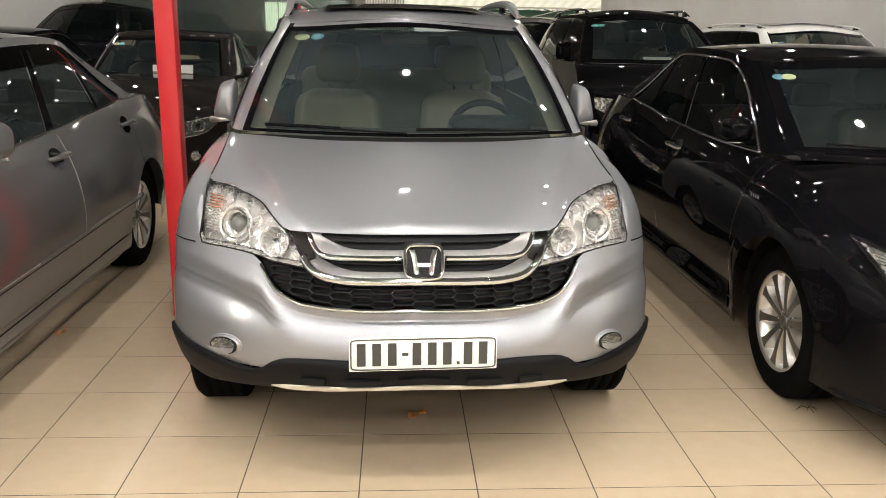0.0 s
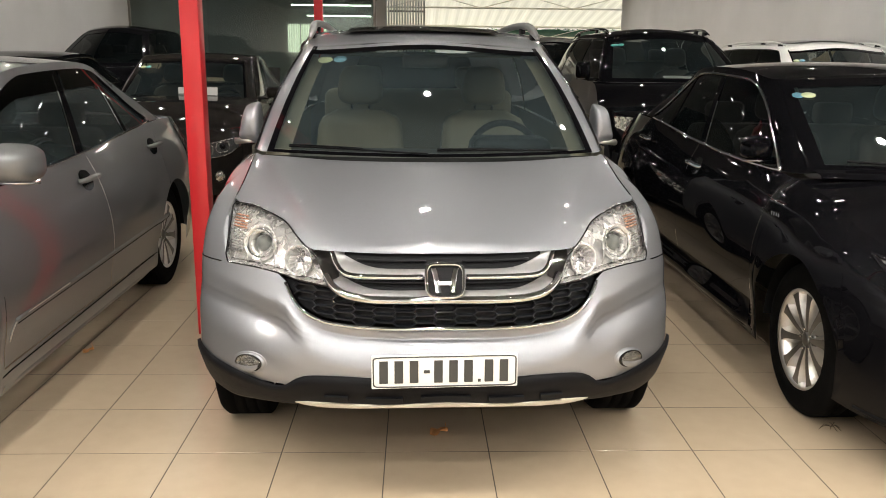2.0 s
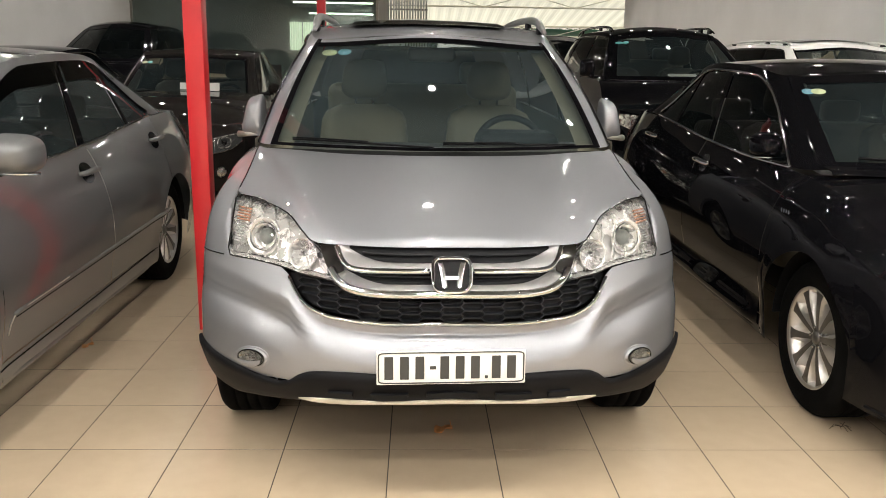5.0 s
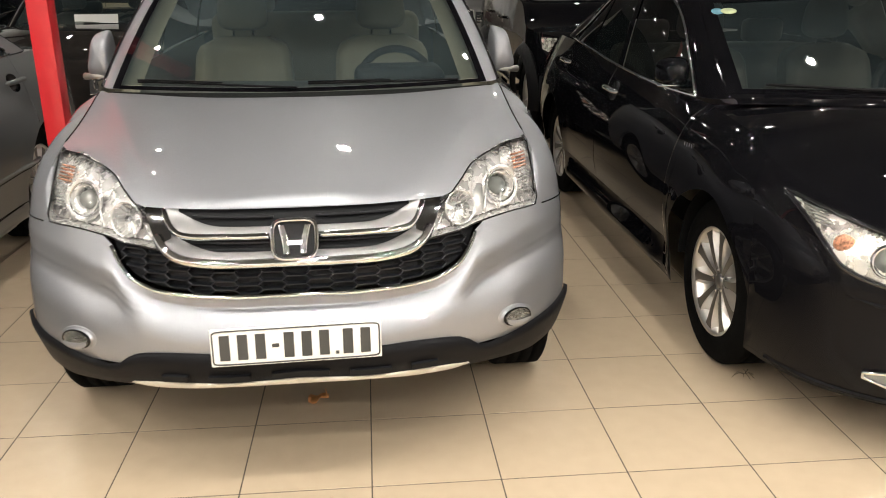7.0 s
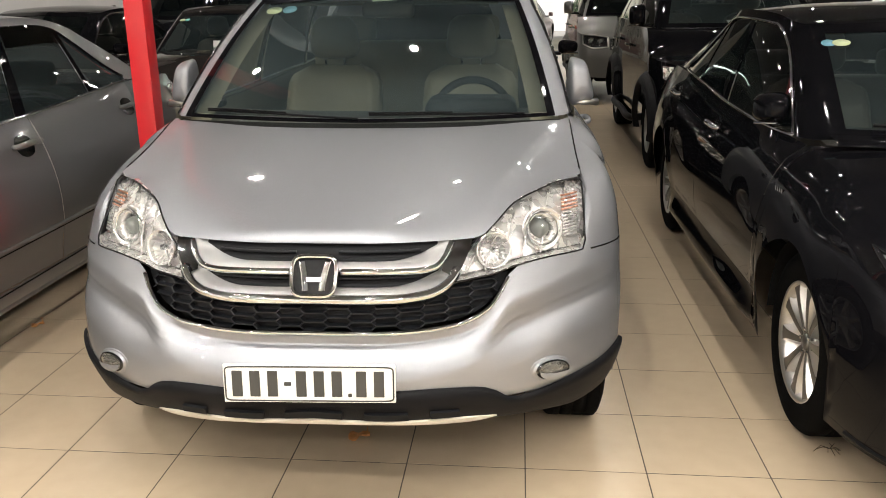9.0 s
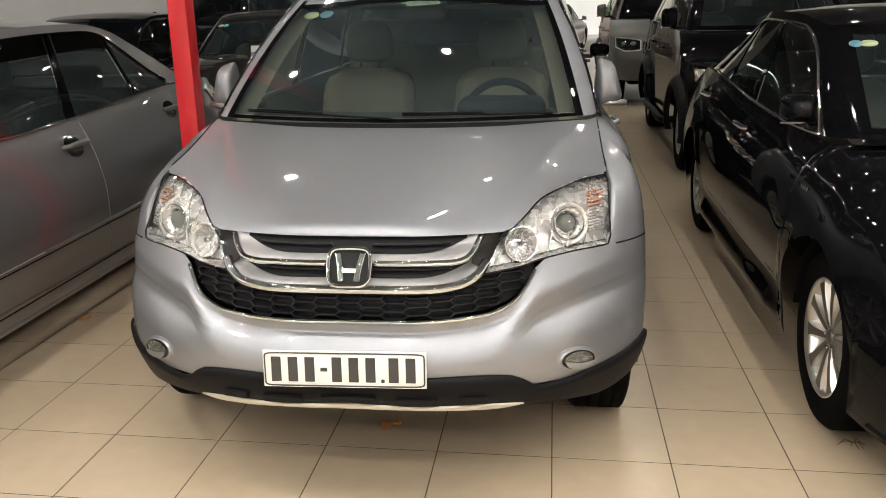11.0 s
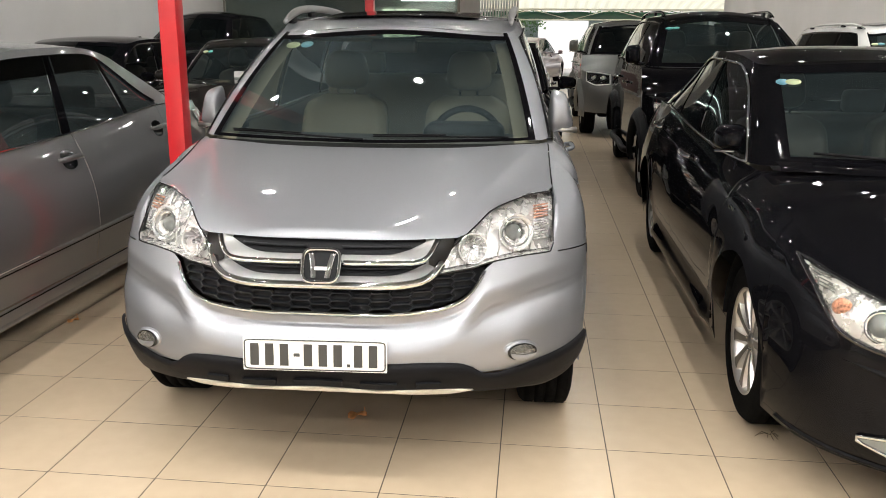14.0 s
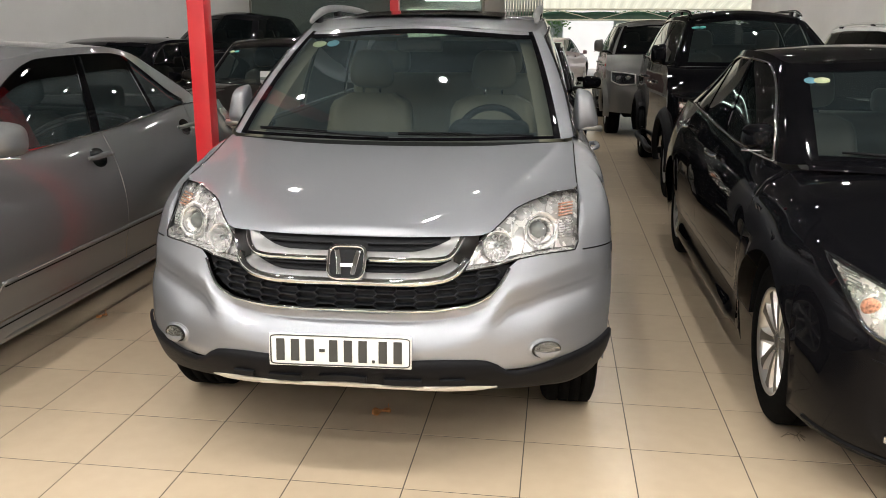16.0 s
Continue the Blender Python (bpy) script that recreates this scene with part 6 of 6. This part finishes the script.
for root, car in ((black_suv, suv), (grey_suv, suv), (west_suv, van), (white_cross, cross)):
    tall_lamps(root, car, z1=0.985 if root == grey_suv else 0.95, inner="gloss_black" if root == grey_suv else "lamp_shell", guard=root != grey_suv)
for root, mat in ((black_suv, "plastic"), (grey_suv, "midgrey")):
    for sg in (1, -1):
        # flares round the wheel openings and a step along the sill
        for hy in suv.hubs:
            arc = np.linspace(-0.10, math.pi + 0.10, 22)
            rows = []
            for a in arc:
                rows.append([(lambda p, o=o: (p.x + sg * o, p.y, p.z))(suv.side(hy + (suv.arch + d) * math.cos(a), 0.35 + (suv.arch + d) * math.sin(a), 0.0, sg)) for d, o in ((0.0, -0.01), (0.0, 0.045), (0.03, 0.050), (0.07, 0.036), (0.10, 0.002))])
            part("wheel_flare", outward(grid(rows)), mat, root, "moulded flare round the wheel opening")
        bm = bmesh.new()
        tube(bm, smooth_line([(sg * 0.86, 1.32, 0.40), (sg * 0.95, 1.42, 0.38), (sg * 0.97, 2.2, 0.38), (sg * 0.95, 3.05, 0.38), (sg * 0.86, 3.15, 0.40)], 0.08), 0.035, 8)
        part("side_step", bm, "plastic", root, "black step along the sill")
M["tail_clear"] = material("tail_lamp_clear", (0.62, 0.50, 0.45), 0.15, 0.5, coat=1.0, bump=0.2, scale=50)
for root in (silver_saloon, black_saloon, rear_saloon, red_saloon):
    saloon_lamps(root, saloon, "lamp_shell")
    if root != red_saloon:
        wipers(root, saloon_house)
        cowl(root, saloon_house)
twin_ring_lamps(brown_saloon, long_saloon)
wipers(brown_saloon, long_house)
cowl(brown_saloon, long_house)
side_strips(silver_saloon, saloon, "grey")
side_strips(black_saloon, saloon, "black", rub=False)
bm = bmesh.new()
for k in range(4):
    p = saloon.side(1.27 + 0.022 * k, 0.815, 0.001, -1)
    box(bm, p.x, p.y, p.z, 0.003, 0.011, 0.022, 0.001, 1)
part("wing_badge", bm, "chrome", black_saloon, "small bright badge of four bars", smooth=False)
glass_marks(black_saloon, saloon_house, ((0.91, 0.80, 0.058, "sticker_b"), (0.80, 0.80, 0.072, "sticker_y")))
glass_marks(brown_saloon, long_house, ((0.90, 0.80, 0.07, "sticker_y"), (0.76, 0.80, 0.06, "sticker_t")))
glass_marks(black_suv, suv_house, ((0.88, 0.80, 0.09, "sticker_t"), (0.74, 0.80, 0.07, "sticker_t")))
glass_marks(white_cross, cross_house, ((0.88, 0.70, 0.08, "sticker_y"), (0.76, 0.70, 0.07, "sticker_b")))
dash_paper(brown_saloon, 0.17, 1.85, 1.03, 0.42, 0.17, -14)
dash_paper(black_suv, 0.05, 1.42, 1.27, 0.32, 0.12, -65, 8)

# ---- glass front of the office and the entrance ----
bm = bmesh.new()
box(bm, (WEST + OFFICE_X) / 2, GLASS_Y, CEILING / 2, OFFICE_X - WEST, 0.012, CEILING - 0.02)
g = tagged(part("window_1", bm, "partition", smooth=False), "tall dark glass front of an office", "window", kind="structure")
g.visible_shadow = False
for i in (0, 5):
    bm = bmesh.new()
    box(bm, WEST + 0.03 + (OFFICE_X - WEST - 0.06) * i / 5, GLASS_Y - 0.012, CEILING / 2, 0.05, 0.05, CEILING - 0.02, 0.004, 1)
    part("window_frame", bm, "steel", g, smooth=False)

# ---- outside ----


def canopy_sheet():
    m = bpy.data.materials.new("translucent_sheet")
    m.use_nodes = True
    n, l = m.node_tree.nodes, m.node_tree.links
    b = n["Principled BSDF"]
    b.inputs["Base Color"].default_value = (0.93, 0.90, 0.78, 1)
    b.inputs["Roughness"].default_value = 0.5
    noise_tex = n.new("ShaderNodeTexNoise")
    noise_tex.inputs["Scale"].default_value = 0.8
    ramp = n.new("ShaderNodeMapRange")
    ramp.inputs["To Min"].default_value, ramp.inputs["To Max"].default_value = 0.75, 1.15
    l.new(noise_tex.outputs[0], ramp.inputs[0])
    mul = n.new("ShaderNodeVectorMath")
    mul.operation = "SCALE"
    mul.inputs[0].default_value = (0.93, 0.90, 0.78)
    l.new(ramp.outputs[0], mul.inputs["Scale"])
    tr, mix = n.new("ShaderNodeBsdfTranslucent"), n.new("ShaderNodeMixShader")
    l.new(mul.outputs[0], tr.inputs["Color"])
    mix.inputs[0].default_value = 0.8
    l.new(b.outputs[0], mix.inputs[1])
    l.new(tr.outputs[0], mix.inputs[2])
    l.new(mix.outputs[0], n["Material Output"].inputs[0])
    return m


M["canopy"] = canopy_sheet()
rows = []
for i in range(321):
    x = -10 + 30 * i / 320
    d = 0.018 * (1 if i % 4 in (0, 1) else -1)
    rows.append([(x, y, z + d) for y, z in ((24.8, 3.62), (28.5, 3.05), (32.0, 2.45))])
canopy = tagged(part("canopy", thicken(grid_up(rows), 0.004), "canopy", smooth=False), "pale translucent corrugated canopy on steel trusses", "canopy", kind="structure")
for k, y in enumerate((26.4, 31.4)):
    z = 3.62 - (y - 24.8) * 0.1625 - 0.06
    bm = bmesh.new()
    tube(bm, [(-10, y, z), (20, y, z)], 0.035, 6)
    tube(bm, [(-10, y, z - 0.38), (20, y, z - 0.38)], 0.03, 6)
    for i in range(10):
        a = -10 + 3 * i
        tube(bm, [(a, y, z - 0.38), (a + 1.5, y, z)], 0.016, 5)
        tube(bm, [(a + 1.5, y, z), (a + 3, y, z - 0.38)], 0.016, 5)
    part("truss", bm, "pale_steel", canopy)
for x in (-6.5, 7.0):
    bm = bmesh.new()
    tube(bm, [(x, 31.6, -0.012), (x, 31.6, 2.3)], 0.06, 10)
    part("pillar", bm, "steel", canopy)
# green edge of an awning, and a pale house added for the yard's glare
rows = [[(-4 + 14 * i / 60, 32.4 + 0.9 * t, 2.42 - 0.28 * t + 0.02 * math.sin(i)) for t in (0, 0.5, 1)] for i in range(61)]
tagged(part("awning", thicken(grid_up(rows), 0.004), "green"), "green cloth awning across the yard", "awning", kind="structure")
house_far = slab("house", -14, 24, 40, 46, -0.3, 7.0, "facade", "pale house front added as bright backdrop across the yard", "house")
for i in range(8):
    bm = bmesh.new()
    box(bm, -12 + 4 * i, 39.99, 1.6, 1.6, 0.10, 1.5, 0.01, 1)
    part("window", bm, "partition", house_far, smooth=False)


def tree(x, y, h, seed):
    rg = random.Random(seed)
    root = thing("tree", pose(x, y, -0.012), "leafy green tree standing in the sunlit yard", "tree", "yard trees")
    bm = bmesh.new()
    tube(bm, [(0, 0, 0), (0.05, 0.02, h * 0.25), (-0.03, 0.05, h * 0.5), (0.02, 0, h * 0.8)], lambda t: 0.13 * (1 - 0.75 * t), 10)
    tips = []
    for k in range(9):
        a, z = rg.uniform(0, 6.28), h * rg.uniform(0.35, 0.75)
        e = Vector((math.cos(a) * h * 0.28, math.sin(a) * h * 0.28, z + h * 0.18))
        tube(bm, [(0, 0, z), e * 0.5 + Vector((0, 0, z * 0.5)), e], lambda t: 0.05 * (1 - 0.8 * t), 6)
        tips.append(e)
    part("trunk", bm, "bark", root)
    vs, fs = [], []
    for k in range(2600):
        c = rg.choice(tips) + Vector((rg.gauss(0, 0.4), rg.gauss(0, 0.4), rg.gauss(0, 0.35)))
        u = Vector((rg.gauss(0, 1), rg.gauss(0, 1), rg.gauss(0, 1))).normalized()
        w = u.orthogonal().normalized()
        q = 0.09
        n0 = len(vs)
        vs += [c - u * q, c + w * q * 0.5, c + u * q, c - w * q * 0.5]
        fs.append([n0, n0 + 1, n0 + 2, n0 + 3])
    me = bpy.data.meshes.new("crown")
    me.from_pydata(vs, [], fs)
    me.materials.append(M["foliage"])
    ob = new("crown", me)
    ob.parent = root
    return root


tree(-0.6, 35.5, 4.2, 1)
tree(5.2, 36.0, 4.6, 2)
tree(9.5, 35.0, 4.0, 3)

# folding gate pushed aside in the entrance
gate = thing("folding_gate", pose(-0.98, 24.42, 0), "pale folding metal gate pushed to the side", "gate")
for i in range(14):
    bm = bmesh.new()
    box(bm, 0.04 + 0.082 * i, 0.03 * (i % 2), 1.6, 0.052, 0.03, 3.16, 0.004, 1)
    part("slat", bm, "gatepaint", gate, smooth=False)
for z in (0.5, 1.6, 2.7):
    bm = bmesh.new()
    box(bm, 0.57, 0.05, z, 1.14, 0.012, 0.05, 0.002, 1)
    part("rail", bm, "steel", gate, smooth=False)

# ---- the office behind the glass ----


def wooden_chair(x, y, yaw):
    root = thing("wooden_chair", pose(x, y, 0, 0, 0, yaw), "dark red wooden armchair behind the glass", "chair", "office chairs")
    bm = bmesh.new()
    box(bm, 0, 0, 0.44, 0.52, 0.50, 0.05, 0.01, 2)
    part("seat", bm, "wood", root)
    bm = bmesh.new()
    box(bm, 0, 0.24, 0.80, 0.52, 0.04, 0.66, 0.02, 2)
    part("backrest", bm, "wood", root)
    for dx in (-0.23, 0.23):
        for dy in (-0.21, 0.21):
            bm = bmesh.new()
            box(bm, dx, dy, 0.21, 0.05, 0.05, 0.42, 0.006, 1)
            part("leg", bm, "wood", root)
        bm = bmesh.new()
        box(bm, dx, 0, 0.66, 0.05, 0.46, 0.04, 0.01, 1)
        part("armrest", bm, "wood", root)


for x, y, z in ((-2.62, 20.0, 2.62), (-1.77, 20.05, 2.62), (-2.72, 23.9, 2.52), (-1.78, 24.05, 2.52)):
    tl = thing("tube_lamp", pose(x, y, z), "long white tube lamp, switched on", "lamp", "office tube lamps")
    bm = bmesh.new()
    drop = CEILING - z
    box(bm, 0, 0, 0.04, 1.24, 0.06, 0.05, 0.01, 1)
    box(bm, -0.4, 0, drop / 2 + 0.03, 0.01, 0.01, drop - 0.06)
    box(bm, 0.4, 0, drop / 2 + 0.03, 0.01, 0.01, drop - 0.06)
    part("fitting", bm, "fixture", tl, smooth=False)
    bm = bmesh.new()
    tube(bm, [(-0.6, 0, 0), (0.6, 0, 0)], 0.016, 10)
    part("tube", bm, "tubeglow", tl)
for k in range(4):
    wooden_chair(-4.3 + 0.75 * k, 18.6, 180)
bm = bmesh.new()
for k in range(3):
    rows = [[(-3.98 + 0.40 * k + 0.36 * i / 24, 24.44 + 0.015 * math.sin(i * 1.3), z) for z in (1.46, 1.9, 2.28)] for i in range(25)]
    add_grid(bm, rows)
tagged(part("curtain", thicken(bm, 0.004), "curtain", smooth=False), "pale green curtain with its backlight put in as glow", "curtain", kind="structure")

# ---- dry leaves on the floor ----


def dry_leaf(x, y, yaw, size):
    bm = bmesh.new()
    rows = []
    for i in range(9):
        t = i / 8
        w = size * 0.42 * math.sin(math.pi * min(1, t * 1.02)) ** 0.8 * (1 + 0.35 * math.sin(9 * t))
        rows.append([(size * (t - 0.5), w * u, 0.006 + 0.25 * size * abs(u) ** 1.5 * (0.5 + 0.5 * math.sin(5 * t + 2 * u)) + 0.1 * size * math.sin(3 * t)) for u in (-1, -0.5, 0, 0.5, 1)])
    add_grid(bm, rows)
    tube(bm, [(size * 0.35, 0, 0.012), (size * 0.42, 0.05 * size, 0.022), (size * 0.40, 0.12 * size, 0.042)], 0.0012, 5)
    ob = part("dry_leaf", thicken(bm, 0.0006), "leaf")
    ob.matrix_world = pose(x, y, 0.001, 0, 0, yaw)
    return tagged(ob, "curled brown dry leaf on the tile floor", "leaf", "dry leaves")


dry_leaf(-0.01, 1.65, 20, 0.078)
dry_leaf(-1.78, 2.60, 50, 0.06)
rg = random.Random(9)
tuft = bmesh.new()
for k in range(9):
    a = rg.uniform(0, 6.28)
    r = rg.uniform(0.03, 0.07)
    tube(tuft, [(0, 0, 0.004), (r * 0.5 * math.cos(a), r * 0.5 * math.sin(a), 0.02 * rg.random() + 0.004), (r * math.cos(a + 0.3), r * math.sin(a + 0.3), 0.004)], 0.0012, 4)
tuft = part("dry_grass", tuft, "twig")
tuft.matrix_world = pose(1.64, 1.70, 0)
tagged(tuft, "small tuft of dry dark grass by the tyre", "grass tuft")

# ---- floor tiles ----
bm = bmesh.new()
box(bm, 0, 0, -0.004, T - 0.004, T - 0.004, 0.008, 0.0006, 1)
me = bpy.data.meshes.new("tile")
bm.to_mesh(me)
verts = [v.co.copy() for v in bm.verts]
faces = [[v.index for v in f.verts] for f in bm.faces]
bm.free()
me.materials.append(M["tile"])
rest_v, rest_f = [], []
rng = random.Random(4)
for i in range(int((WEST - X0) / T), int((EAST - X0) / T) + 1):
    for j in range(int((SOUTH - Y0) / T), int((NORTH - Y0) / T) + 1):
        cx, cy = X0 + (i + 0.5) * T, Y0 + (j + 0.5) * T
        if not (WEST < cx - T / 2 + 0.3 and cx + T / 2 < EAST + 0.3):
            continue
        dz = rng.uniform(-0.0003, 0.0003)
        if -6 <= i <= 6 and -2 <= j <= 19:
            ob = new("tile", me)
            ob.parent = floor
            ob.matrix_basis = pose(cx, cy, dz)
        else:
            n0 = len(rest_v)
            rest_v += [(v.x + cx, v.y + cy, v.z + dz) for v in verts]
            rest_f += [[n0 + k for k in f] for f in faces]
me = bpy.data.meshes.new("tiles")
me.from_pydata(rest_v, [], rest_f)
me.materials.append(M["tile"])
ob = new("tiles", me)
ob.parent = floor
tagged(ob, kind="stuff")
